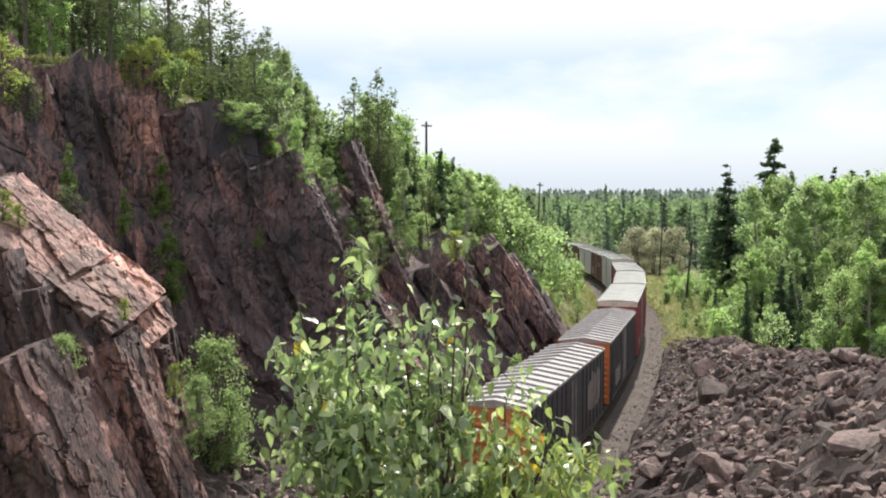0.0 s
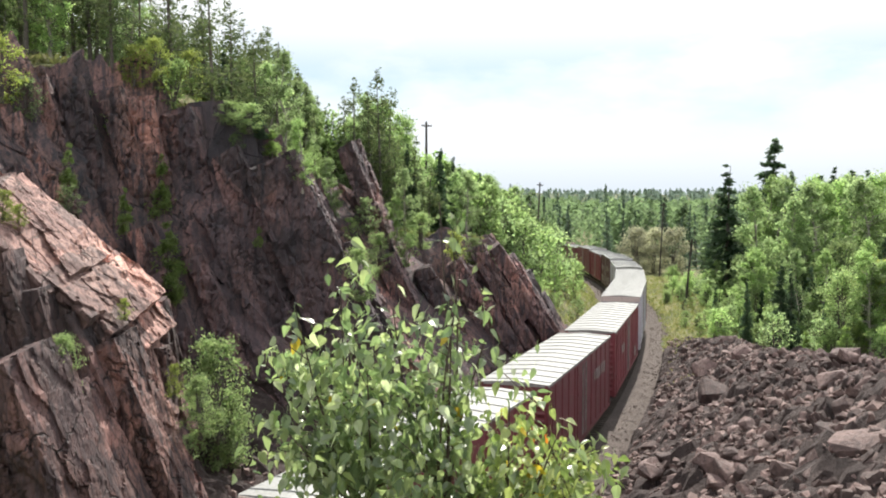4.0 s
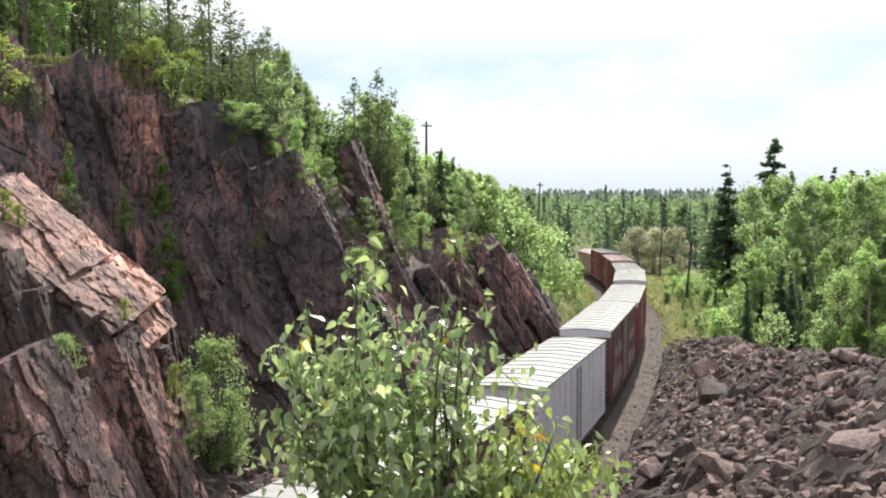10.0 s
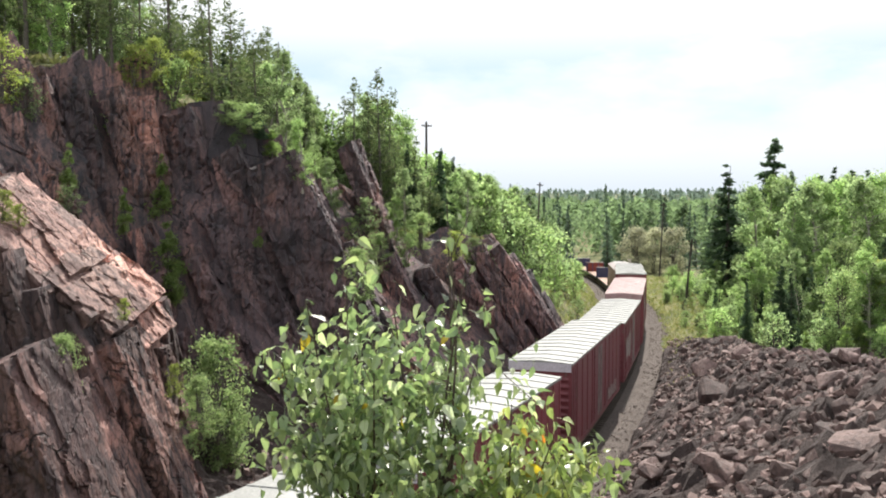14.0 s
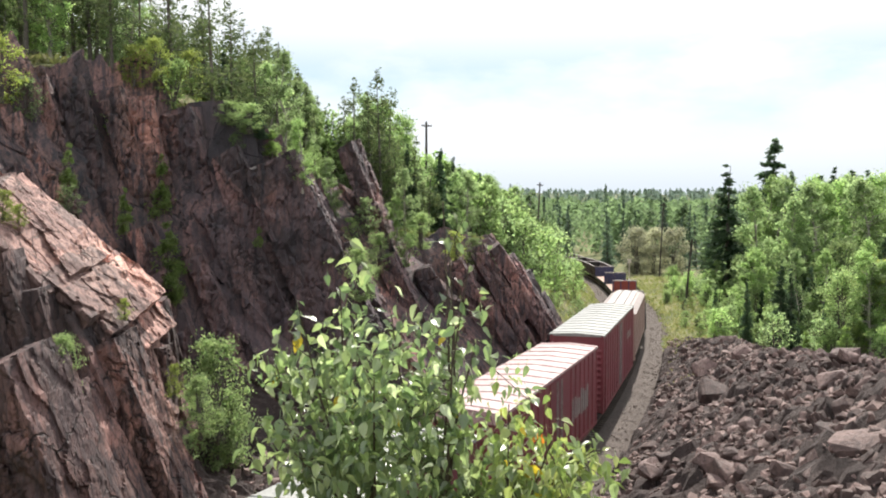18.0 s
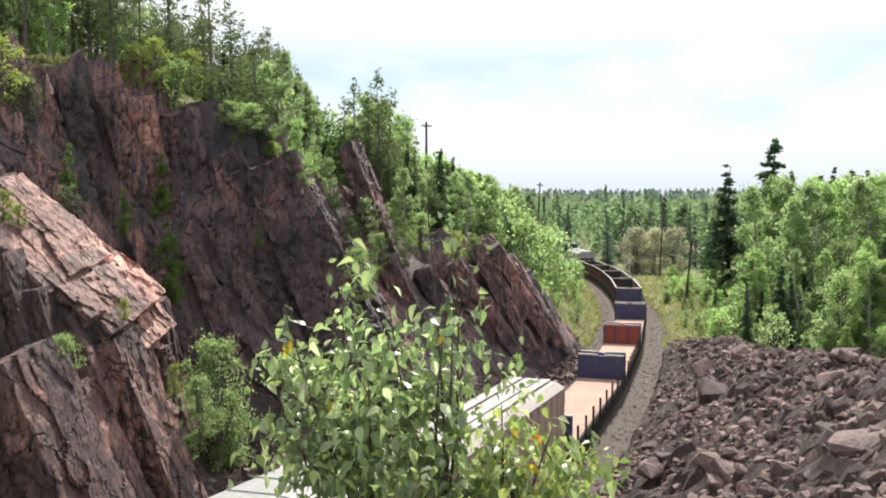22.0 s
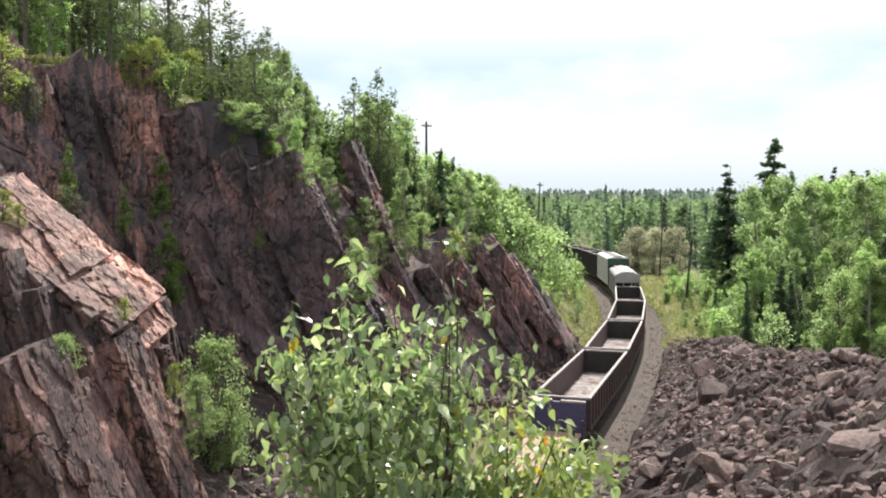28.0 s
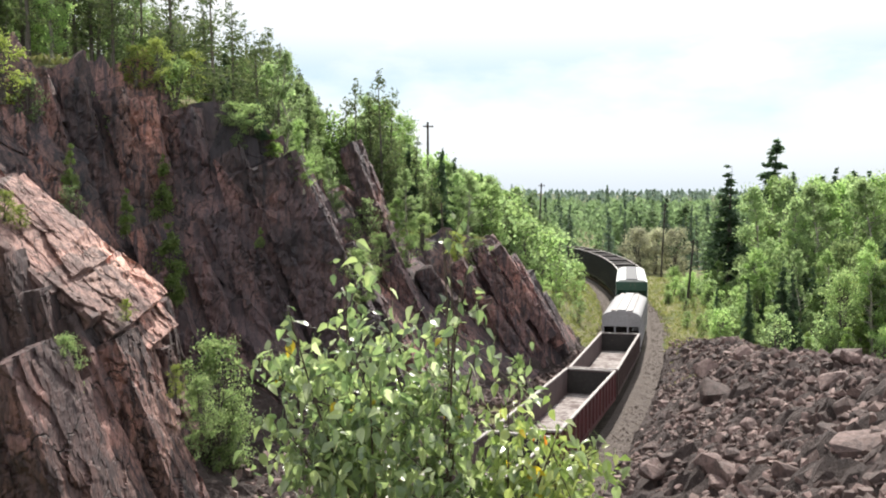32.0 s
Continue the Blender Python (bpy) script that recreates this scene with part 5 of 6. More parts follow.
# stones along the foot of the cutting wall and the ditch
apron_s = np.arange(CUT_AT[1], CUT_AT[13] + 6, 0.35)
a_foot, a_ledge, _, _ = cut_at(apron_s)
a_in = a_foot + (a_ledge - a_foot) * 0.16
a_out = on_track(np.interp(a_foot[:, 1], TRACK_Y, TRACK_U), -2.9, -0.75)
aw = np.linspace(0, 1, 34)[None, :, None]
ap = a_in[:, None] * (1 - aw) + a_out[:, None] * aw
ap[..., 2] = a_in[:, None, 2] * (1 - aw[..., 0]) ** 2.2 + (-0.62) * (1 - (1 - aw[..., 0]) ** 2.2)
flat_ap = ap.reshape(-1, 3)
al, aj = facets(flat_ap / (1.3, 1.3, 1.0), 71, 1.5)
ac, _ = facets(flat_ap / (0.5, 0.5, 0.4), 72, 1.4)
flat_ap[:, 2] += (0.5 * al + 0.2 * ac) * np.tile(np.clip((1 - aw[0, :, 0]) * 3, 0, 1), len(apron_s))
ai = np.arange(len(flat_ap)).reshape(ap.shape[:2])
apron_f = np.stack([ai[:-1, :-1].ravel(), ai[:-1, 1:].ravel(), ai[1:, 1:].ravel(), ai[1:, :-1].ravel()], 1)
tagged(new("talus_slope", array_mesh("talus_slope", flat_ap, apron_f, RUBBLE_SOIL)), "slope of broken rock and gravel under the cutting wall", "rubble slope", kind="structure")
foot_s = rng.uniform(CUT_AT[1], CUT_AT[13], 2600)
foot_p, foot_l, _, _ = cut_at(foot_s)
tp = on_track(np.interp(foot_p[:, 1], TRACK_Y[::4], TRACK_U[::4]))
w = rng.random(2600)[:, None] ** 1.4 * 0.7
talus = foot_p * (1 - w) + tp * w
talus[:, 2] = foot_p[:, 2] * (1 - w[:, 0]) ** 2.2 - 0.55 * (1 - (1 - w[:, 0]) ** 2.2) + 0.25 * (1 - w[:, 0])
talus_mesh = strewn("talus", talus, 0.15 + 0.5 * rng.random(2600) ** 3, SHAPES, STONES, 6)
tagged(new("talus", talus_mesh), "broken stones fallen at the foot of the rock wall", "rubble", kind="stuff")


# ---- trees ----
def cards(at, size, rng, slim=0.6, up=0.0, axis_dir=None):
    """One four-cornered leaf or tuft at each place."""
    n = len(at)
    a = rng.normal(size=(n, 3)) if axis_dir is None else axis_dir + 0.35 * rng.normal(size=(n, 3))
    a[:, 2] += up
    a /= np.linalg.norm(a, axis=1, keepdims=True)
    b = np.cross(a, rng.normal(size=(n, 3)))
    b /= np.linalg.norm(b, axis=1, keepdims=True)
    s = np.asarray(size)[:, None] if np.ndim(size) else size
    v = np.stack([at - a * s * 0.5, at + b * s * 0.5 * slim, at + a * s * 0.5, at - b * s * 0.5 * slim], 1).reshape(-1, 3)
    f = np.arange(4 * n).reshape(n, 4)
    return v, f


def limb_geo(geo, path, r0, r1, sides=6):
    for k in range(len(path) - 1):
        a, b = r0 + (r1 - r0) * k / (len(path) - 1), r0 + (r1 - r0) * (k + 1) / (len(path) - 1)
        geo.tube(path[k], path[k + 1], a, b, sides, k == len(path) - 2 and sides > 5)


def broadleaf(name, label, height, spread, n, leaf, material, bark, seed, low=0.2, category="tree", stems=1):
    """A tree or shrub: forked trunk, limbs, and a crown of separate leaves in uneven clumps."""
    rng = np.random.default_rng(seed)
    tree = tagged(new(name), label, category)
    g = Geo()
    tips = []
    for k in range(stems):
        lean = rng.normal(size=2) * 0.05 * height * (1.6 if stems > 1 else 0.6)
        base = Vector((rng.normal() * 0.15 * (stems > 1), rng.normal() * 0.15 * (stems > 1), -0.3))
        path = [base + Vector((lean[0] * t, lean[1] * t, height * 0.95 * t)) + Vector((rng.normal(), rng.normal(), 0)) * 0.015 * height * (t > 0) for t in np.linspace(0, 1, 6)]
        limb_geo(g, path, 0.016 * height + 0.02, 0.006, 7)
        m = int(26 / stems) + 4
        for t in np.linspace(low, 0.97, m):
            i = min(int(t * 5), 4)
            p = path[i].lerp(path[i + 1], t * 5 - i)
            q = rng.uniform(0, 6.283)
            prof = math.sin(math.pi * min(1, (t - low) / (1 - low) * 0.8 + 0.18)) ** 0.8
            r = spread * prof * rng.uniform(0.55, 1.05)
            tip = p + Vector((math.cos(q) * r, math.sin(q) * r, r * rng.uniform(0.15, 0.6)))
            limb_geo(g, [p, p.lerp(tip, 0.55) + Vector((0, 0, 0.04 * r)), tip], 0.006 * height, 0.006, 3)
            tips += [(tip, 1.0), (p.lerp(tip, 0.6), 0.8)]
        tips.append((path[-1], 0.7))
    part("trunk", g, bark, tree)
    c = np.array([t[0][:] for t in tips])
    w = np.array([t[1] for t in tips]) * rng.uniform(0.5, 1.3, len(tips))
    pick = rng.choice(len(c), n, p=w / w.sum())
    at = c[pick] + rng.normal(size=(n, 3)) * np.array([1, 1, 0.8]) * spread * 0.15 * (0.6 + 0.5 * rng.random((len(c), 1)))[pick]
    v, f = cards(at, leaf * rng.uniform(0.6, 1.3, n), rng, 0.75)
    part("crown", array_mesh("crown", v, f, material), material, tree)
    return tree


def conifer(name, label, height, spread, n, material, seed, bare=0.08, ragged=0.25, tuft=0.3, category="tree", taper=1.0):
    """A conifer: straight trunk, whorls of drooping limbs, tufts of needles along them."""
    rng = np.random.default_rng(seed)
    tree = tagged(new(name), label, category)
    g = Geo()
    limb_geo(g, [Vector((0, 0, -0.3)), Vector((rng.normal() * 0.01 * height, 0, height * 0.5)), Vector((0, rng.normal() * 0.01 * height, height))], 0.014 * height + 0.02, 0.01, 7)
    spots, dirs = [], []
    whorls = int(height * 2.4)
    for k in range(whorls):
        t = bare + (1 - bare) * (k + rng.random()) / whorls
        r = spread * (1 - t) ** taper * (0.25 + 0.75 * min(1, (t - bare) * 6 + 0.4)) + 0.12
        for _ in range(rng.integers(3, 6)):
            if rng.random() < ragged:
                continue
            q, l = rng.uniform(0, 6.283), r * rng.uniform(0.6, 1.12)
            a = Vector((0, 0, t * height))
            b = a + Vector((math.cos(q) * l, math.sin(q) * l, -l * rng.uniform(0.05, 0.45) if taper >= 0.9 else l * rng.uniform(-0.1, 0.4)))
            g.tube(a, b, 0.012 + 0.002 * height * (1 - t), 0.005, 3, False)
            m = max(3, int(n * l / (spread * whorls * 1.9)))
            s = rng.random(m) ** 0.7
            pts = np.array(a)[None] + (np.array(b) - np.array(a))[None] * s[:, None] + rng.normal(size=(m, 3)) * (np.array([0.1, 0.1, 0.13]) if taper >= 0.9 else np.array([0.13, 0.13, 0.14])) * (0.4 + l)
            spots.append(pts)
            dirs.append(np.tile((np.array(b) - np.array(a)) / l, (m, 1)) + rng.normal(size=(m, 3)) * 0.5)
    part("trunk", g, BARK, tree)
    at, di = np.concatenate(spots), np.concatenate(dirs)
    v, f = cards(at, tuft * rng.uniform(0.6, 1.3, len(at)), rng, 0.4, 0.0, di)
    part("crown", array_mesh("crown", v, f, material), material, tree)
    return tree


ASPENS = [broadleaf("aspen_tree", "green aspen tree with a light open crown", 12, 2.2, 5600, 0.2, ASPEN_PALE if k in (1, 2) else ASPEN, PALE_BARK, 100 + k, 0.12) for k in range(4)]
SHRUBS = [broadleaf("willow_shrub", "leafy yellow-green willow shrub on the bank", 4, 1.5, 1000, 0.2, ASPEN_PALE if k % 2 else ASPEN, BARK, 120 + k, 0.06, "shrub", 4) for k in range(4)]
SPRUCES = [conifer("spruce_tree", "dark green spruce with drooping limbs", 14, 2.3, 6000, SPRUCE, 140 + k, 0.04, 0.06, 0.46) for k in range(3)]
PINES = [conifer("pine_tree", "ragged grey-green jack pine with a thin crown", 10, 2.1, 3400, PINE, 160 + k, 0.12 + 0.1 * (k % 2), 0.5, 0.26, taper=0.62) for k in range(4)]
BUSHES = [broadleaf("willow_bush", "dense grey-green willow bush growing against the rock", 5, 1.7, 5200, 0.13, BUSH, BARK, 190 + k, 0.03, "shrub", 6) for k in range(2)]
YELLOWS = [broadleaf("birch_bush", "bright yellow-green birch bush on the crest", 4, 1.4, 2400, 0.15, YELLOW_BUSH, BARK, 194 + k, 0.03, "shrub", 5) for k in range(2)]
FIRS = [conifer("young_fir", "small bright green young fir", 3, 0.85, 2200, FIR, 180 + k, 0.06, 0.1, 0.17) for k in range(3)]
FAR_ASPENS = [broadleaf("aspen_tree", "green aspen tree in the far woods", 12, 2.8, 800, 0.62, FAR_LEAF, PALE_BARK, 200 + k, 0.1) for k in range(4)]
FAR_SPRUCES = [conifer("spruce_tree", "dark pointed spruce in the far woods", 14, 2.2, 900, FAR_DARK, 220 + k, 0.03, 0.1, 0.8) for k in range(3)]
BASE = {"far_aspen": (FAR_ASPENS, 12.0), "far_spruce": (FAR_SPRUCES, 14.0), "aspen": (ASPENS, 12.0), "shrub": (SHRUBS, 4.0), "spruce": (SPRUCES, 14.0), "pine": (PINES, 10.0), "fir": (FIRS, 3.0), "bush": (BUSHES, 5.0), "yellow": (YELLOWS, 4.0)}
GROUPS = {"far_aspen": "aspens of the woods", "far_spruce": "spruces of the woods", "aspen": "aspens of the woods", "shrub": "shrubs on the banks", "spruce": "spruces of the woods", "pine": "pines on the hill", "fir": "young firs on the rock", "bush": "shrubs on the banks", "yellow": "shrubs on the banks"}
PLANTED = {k: 0 for k in BASE}
trnd = random.Random(4)


def plant(kind, x, y, height, z=None, wide=1.0):
    """Set a tree of that kind and height on the ground, or on a ledge at z."""
    forms, size = BASE[kind]
    k = PLANTED[kind]
    PLANTED[kind] += 1
    s = height / size
    zz = gz(x, y) - 0.05 if z is None else z
    m = Matrix.LocRotScale((x, y, zz), Euler((trnd.uniform(-0.04, 0.04), trnd.uniform(-0.04, 0.04), trnd.uniform(0, 6.28))), (s * wide, s * wide, s))
    if k < len(forms):
        ob = forms[k]
        ob.matrix_basis = m
        tagged(ob, group=GROUPS[kind])
    else:
        ob = copy_thing(forms[k % len(forms)], Matrix.Identity(4))
        ob.matrix_basis = m
    return ob


# heights of the tree line above the eye, fitted to the camera's view, by bearing (sideways per metre ahead; rise per
# metre ahead)
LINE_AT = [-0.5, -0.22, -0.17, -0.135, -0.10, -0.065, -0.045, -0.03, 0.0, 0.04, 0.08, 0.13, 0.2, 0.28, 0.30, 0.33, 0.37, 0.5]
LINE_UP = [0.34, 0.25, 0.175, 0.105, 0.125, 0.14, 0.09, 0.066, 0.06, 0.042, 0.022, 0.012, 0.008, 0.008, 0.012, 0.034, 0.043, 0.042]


# the same for the bank on the left of the line, fitted to leave the poles and the far woods in the camera's view
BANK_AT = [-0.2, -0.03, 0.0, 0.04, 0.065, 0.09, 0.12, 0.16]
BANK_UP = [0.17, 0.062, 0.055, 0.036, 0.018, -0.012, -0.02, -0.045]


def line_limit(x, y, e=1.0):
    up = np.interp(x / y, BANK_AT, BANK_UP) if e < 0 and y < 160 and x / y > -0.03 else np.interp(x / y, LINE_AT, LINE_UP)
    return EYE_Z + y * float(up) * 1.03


def scatter(kinds, n, x0, x1, y0, y1, lo, hi, clear=7.0, seed=1, keep=None):
    r = random.Random(seed)
    for _ in range(n):
        x, y = r.uniform(x0, x1), r.uniform(y0, y1)
        e = float(track_offset(np.array([x]), np.array([y]))[0])
        if abs(x) > 0.49 * y + 2 or abs(e) < clear or (keep and not keep(x, y, e)):
            continue
        kind, h = r.choice(kinds), r.uniform(lo, hi)
        # cut the tree off at the skyline wanted in the camera's view
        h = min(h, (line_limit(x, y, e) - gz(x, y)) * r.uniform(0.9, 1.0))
        if h > max(1.0, 0.45 * lo):
            plant(kind, x, y, h, wide=r.uniform(0.75, 1.15) if kind == "aspen" else r.uniform(0.5, 0.75) if kind == "bush" and h > 4 else r.uniform(0.85, 1.15))


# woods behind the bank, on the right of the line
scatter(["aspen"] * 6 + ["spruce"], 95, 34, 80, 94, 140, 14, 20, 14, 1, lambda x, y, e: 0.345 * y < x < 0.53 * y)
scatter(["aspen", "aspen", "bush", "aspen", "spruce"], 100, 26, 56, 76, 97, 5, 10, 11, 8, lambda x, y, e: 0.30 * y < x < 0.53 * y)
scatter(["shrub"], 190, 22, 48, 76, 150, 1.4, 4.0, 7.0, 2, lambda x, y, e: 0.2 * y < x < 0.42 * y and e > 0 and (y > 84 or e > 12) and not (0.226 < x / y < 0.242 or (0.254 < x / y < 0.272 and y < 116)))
for x, y, h in ((33.5, 82, 6.5), (38, 84, 7.5), (30.2, 88, 5.0), (41.5, 90, 8.0), (27.5, 93, 4.5), (36, 93, 8.5)):
    plant("spruce", x, y, h)
for x, y, h in ((35.4, 111, 7.0), (38.2, 113, 8.5), (34.4, 117, 6.0), (40.0, 116, 9.5), (37.0, 108, 6.0), (42.5, 122, 11.0)):
    plant("aspen", x, y, h)
plant("spruce", 36.9, 120, 17.5, wide=1.55)
plant("spruce", 46.0, 131, 22.3, wide=1.6)
plant("spruce", 55.5, 121, 17.0)
plant("yellow", 36.9, 80, 8.4, wide=0.8)
for x, y, h, wide in ((28.8, 76, 7.2, 0.8), (26.4, 80, 6.0, 0.8), (36.5, 79, 7.0, 0.9), (31.6, 77, 4.6, 0.8)):
    plant("spruce", x, y, h, wide=wide)
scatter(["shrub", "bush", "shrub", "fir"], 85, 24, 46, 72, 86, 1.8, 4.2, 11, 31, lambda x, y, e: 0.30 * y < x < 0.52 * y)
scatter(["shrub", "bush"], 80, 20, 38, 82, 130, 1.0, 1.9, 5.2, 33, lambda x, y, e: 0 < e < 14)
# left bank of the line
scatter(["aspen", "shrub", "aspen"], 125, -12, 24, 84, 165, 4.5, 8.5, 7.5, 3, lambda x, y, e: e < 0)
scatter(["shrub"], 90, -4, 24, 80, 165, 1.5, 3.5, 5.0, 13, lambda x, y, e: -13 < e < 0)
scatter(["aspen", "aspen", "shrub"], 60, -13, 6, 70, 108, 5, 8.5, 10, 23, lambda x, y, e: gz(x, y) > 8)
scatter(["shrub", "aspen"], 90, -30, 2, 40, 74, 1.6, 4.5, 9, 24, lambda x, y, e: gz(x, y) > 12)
plant("spruce", -0.1, 80, 8.2, wide=0.75)
plant("spruce", 0.7, 80.6, 7.6, wide=0.7)
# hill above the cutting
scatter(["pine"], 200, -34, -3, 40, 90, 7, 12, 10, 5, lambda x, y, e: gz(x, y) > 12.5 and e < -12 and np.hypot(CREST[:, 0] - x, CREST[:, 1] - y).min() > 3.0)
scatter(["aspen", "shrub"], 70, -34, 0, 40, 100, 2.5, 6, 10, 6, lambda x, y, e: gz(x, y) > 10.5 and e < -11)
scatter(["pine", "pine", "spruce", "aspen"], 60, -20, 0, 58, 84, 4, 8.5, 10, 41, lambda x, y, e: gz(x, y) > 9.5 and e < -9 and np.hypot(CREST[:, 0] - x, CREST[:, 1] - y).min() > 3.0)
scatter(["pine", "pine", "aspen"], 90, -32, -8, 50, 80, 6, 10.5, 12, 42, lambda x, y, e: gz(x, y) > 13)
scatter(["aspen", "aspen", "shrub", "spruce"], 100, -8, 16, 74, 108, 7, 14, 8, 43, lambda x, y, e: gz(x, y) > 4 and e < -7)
for x, y, h in ((-7.4, 71, 9.0), (-6.6, 70, 10.4), (-5.6, 72, 10.5), (-4.7, 71, 12.3), (-4.2, 73, 11.2), (-3.6, 72, 7.5), (-9.6, 70, 7.0),
                (-15.5, 62, 12.5), (-13.8, 60, 10.5), (-16.8, 58, 12.5), (-12.2, 60, 8.5), (-18.5, 60, 12.0), (-14.6, 64, 12.0)):
    plant("pine", x, y, h, wide=0.8)
for x, y, top in ((-1.0, 88, 17.2), (0.8, 92, 16.8), (2.7, 95, 16.5), (4.4, 100, 16.3), (6.1, 105, 15.9), (7.8, 112, 15.4)):
    plant("aspen", x, y, top - gz(x, y), wide=1.1)
# what grows on the rock, set out to fit the camera's view
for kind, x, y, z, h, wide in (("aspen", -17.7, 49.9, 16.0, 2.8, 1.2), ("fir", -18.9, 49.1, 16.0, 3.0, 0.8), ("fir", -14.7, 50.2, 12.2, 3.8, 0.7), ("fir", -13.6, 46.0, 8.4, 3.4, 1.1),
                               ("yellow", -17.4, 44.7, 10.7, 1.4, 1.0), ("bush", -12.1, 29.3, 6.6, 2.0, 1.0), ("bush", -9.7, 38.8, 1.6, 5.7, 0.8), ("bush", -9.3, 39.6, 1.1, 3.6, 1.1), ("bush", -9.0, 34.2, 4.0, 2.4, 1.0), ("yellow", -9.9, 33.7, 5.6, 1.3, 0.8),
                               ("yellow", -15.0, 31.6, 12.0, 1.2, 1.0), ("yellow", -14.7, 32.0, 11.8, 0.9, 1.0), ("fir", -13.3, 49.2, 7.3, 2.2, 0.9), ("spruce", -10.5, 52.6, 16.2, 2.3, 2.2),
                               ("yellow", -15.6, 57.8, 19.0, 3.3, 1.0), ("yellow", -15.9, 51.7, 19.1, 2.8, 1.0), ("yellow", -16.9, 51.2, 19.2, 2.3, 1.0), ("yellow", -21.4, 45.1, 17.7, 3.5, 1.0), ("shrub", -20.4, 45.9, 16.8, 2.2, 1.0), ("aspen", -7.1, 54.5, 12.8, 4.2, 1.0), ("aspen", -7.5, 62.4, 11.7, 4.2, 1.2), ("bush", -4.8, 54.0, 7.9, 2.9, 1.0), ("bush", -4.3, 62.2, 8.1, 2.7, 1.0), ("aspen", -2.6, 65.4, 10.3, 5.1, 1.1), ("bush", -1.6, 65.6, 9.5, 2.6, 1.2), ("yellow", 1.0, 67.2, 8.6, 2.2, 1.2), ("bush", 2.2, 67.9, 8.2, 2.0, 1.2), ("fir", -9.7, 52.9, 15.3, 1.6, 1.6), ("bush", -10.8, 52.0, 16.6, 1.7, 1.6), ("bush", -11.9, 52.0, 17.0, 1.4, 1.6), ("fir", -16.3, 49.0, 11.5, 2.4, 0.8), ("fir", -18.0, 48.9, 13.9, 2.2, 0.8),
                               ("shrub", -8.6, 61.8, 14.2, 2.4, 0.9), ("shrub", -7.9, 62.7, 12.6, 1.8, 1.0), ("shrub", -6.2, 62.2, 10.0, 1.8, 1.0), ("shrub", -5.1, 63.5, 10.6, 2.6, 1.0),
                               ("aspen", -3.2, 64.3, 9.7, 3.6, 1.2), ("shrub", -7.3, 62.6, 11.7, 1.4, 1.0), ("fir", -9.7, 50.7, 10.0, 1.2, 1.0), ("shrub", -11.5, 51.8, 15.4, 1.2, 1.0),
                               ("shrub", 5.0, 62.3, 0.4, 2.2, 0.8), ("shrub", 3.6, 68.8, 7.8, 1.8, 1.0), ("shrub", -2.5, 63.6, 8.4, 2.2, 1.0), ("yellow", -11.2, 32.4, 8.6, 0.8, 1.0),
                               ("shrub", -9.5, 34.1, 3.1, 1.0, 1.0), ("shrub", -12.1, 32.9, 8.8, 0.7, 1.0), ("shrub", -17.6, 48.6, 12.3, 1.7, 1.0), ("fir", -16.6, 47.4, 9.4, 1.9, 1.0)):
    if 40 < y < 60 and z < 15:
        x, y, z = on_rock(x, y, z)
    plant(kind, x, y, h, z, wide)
# woods at the end of the view
scatter(["far_aspen", "far_spruce"], 170, -45, 125, 160, 262, 10, 14.5, 9, 7, lambda x, y, e: -0.3 * y < x < 0.53 * y and not (abs(x - 39.5) < 7 and y < 188))
for k in range(7):
    plant("far_spruce", 14 + 6.6 * k - (3 if 1 < k < 3 else 0), 190 + 3 * (k % 3), 12 + (k * 7) % 4)

# tufts of grass on the banks and the hill
def grass(name, label, n, x0, x1, y0, y1, keep, size, material):
    r = np.random.default_rng(n)
    x, y = r.uniform(x0, x1, n), r.uniform(y0, y1, n)
    e = track_offset(x, y)
    ok = keep(x, y, e)
    x, y = x[ok], y[ok]
    z = ground_z(x, y)
    at = np.stack([x, y, z + size * 0.35], 1)
    v, f = cards(at, size * r.uniform(0.5, 1.3, len(at)), r, 0.3, 1.6)
    tagged(new(name, array_mesh(name, v, f, material)), label, "grass", kind="stuff")


grass("verge_grass", "dry yellowish grass and weeds along the line", 30000, -2, 48, 78, 165, lambda x, y, e: (abs(e) > 3.1) & (abs(e) < 16), 0.5, GRASS)
grass("shoulder_grass", "sparse green weeds between the ballast and the rubble bank", 2600, 12, 28, 58, 84, lambda x, y, e: (e > 4.0) & (e < 6.2) & (soft_noise(np.stack([x, y, 0 * x], 1) / 1.6, 77) > 0.1), 0.38, GRASS)
grass("hill_grass", "dry grass on the top of the rock wall", 16000, -34, 4, 34, 90, lambda x, y, e: (ground_z(x, y) > 8.5) & (e < -9), 0.4, GRASS)

grey = [broadleaf("grey_willow", "pale grey-brown willow thicket at the bend", 8.8, 3.4, 3200, 0.34, GREY_BUSH, BARK, 240, 0.05, "shrub", 5)]
for k, (x, y) in enumerate(((36.5, 176), (40.5, 178), (44.0, 176), (38.5, 182))):
    ob = grey[0] if k == 0 else copy_thing(grey[0], Matrix.Identity(4))
    ob.matrix_basis = pose(x, y, gz(x, y), 0, 0, 80 * k)
    tagged(ob, group="willows at the bend")

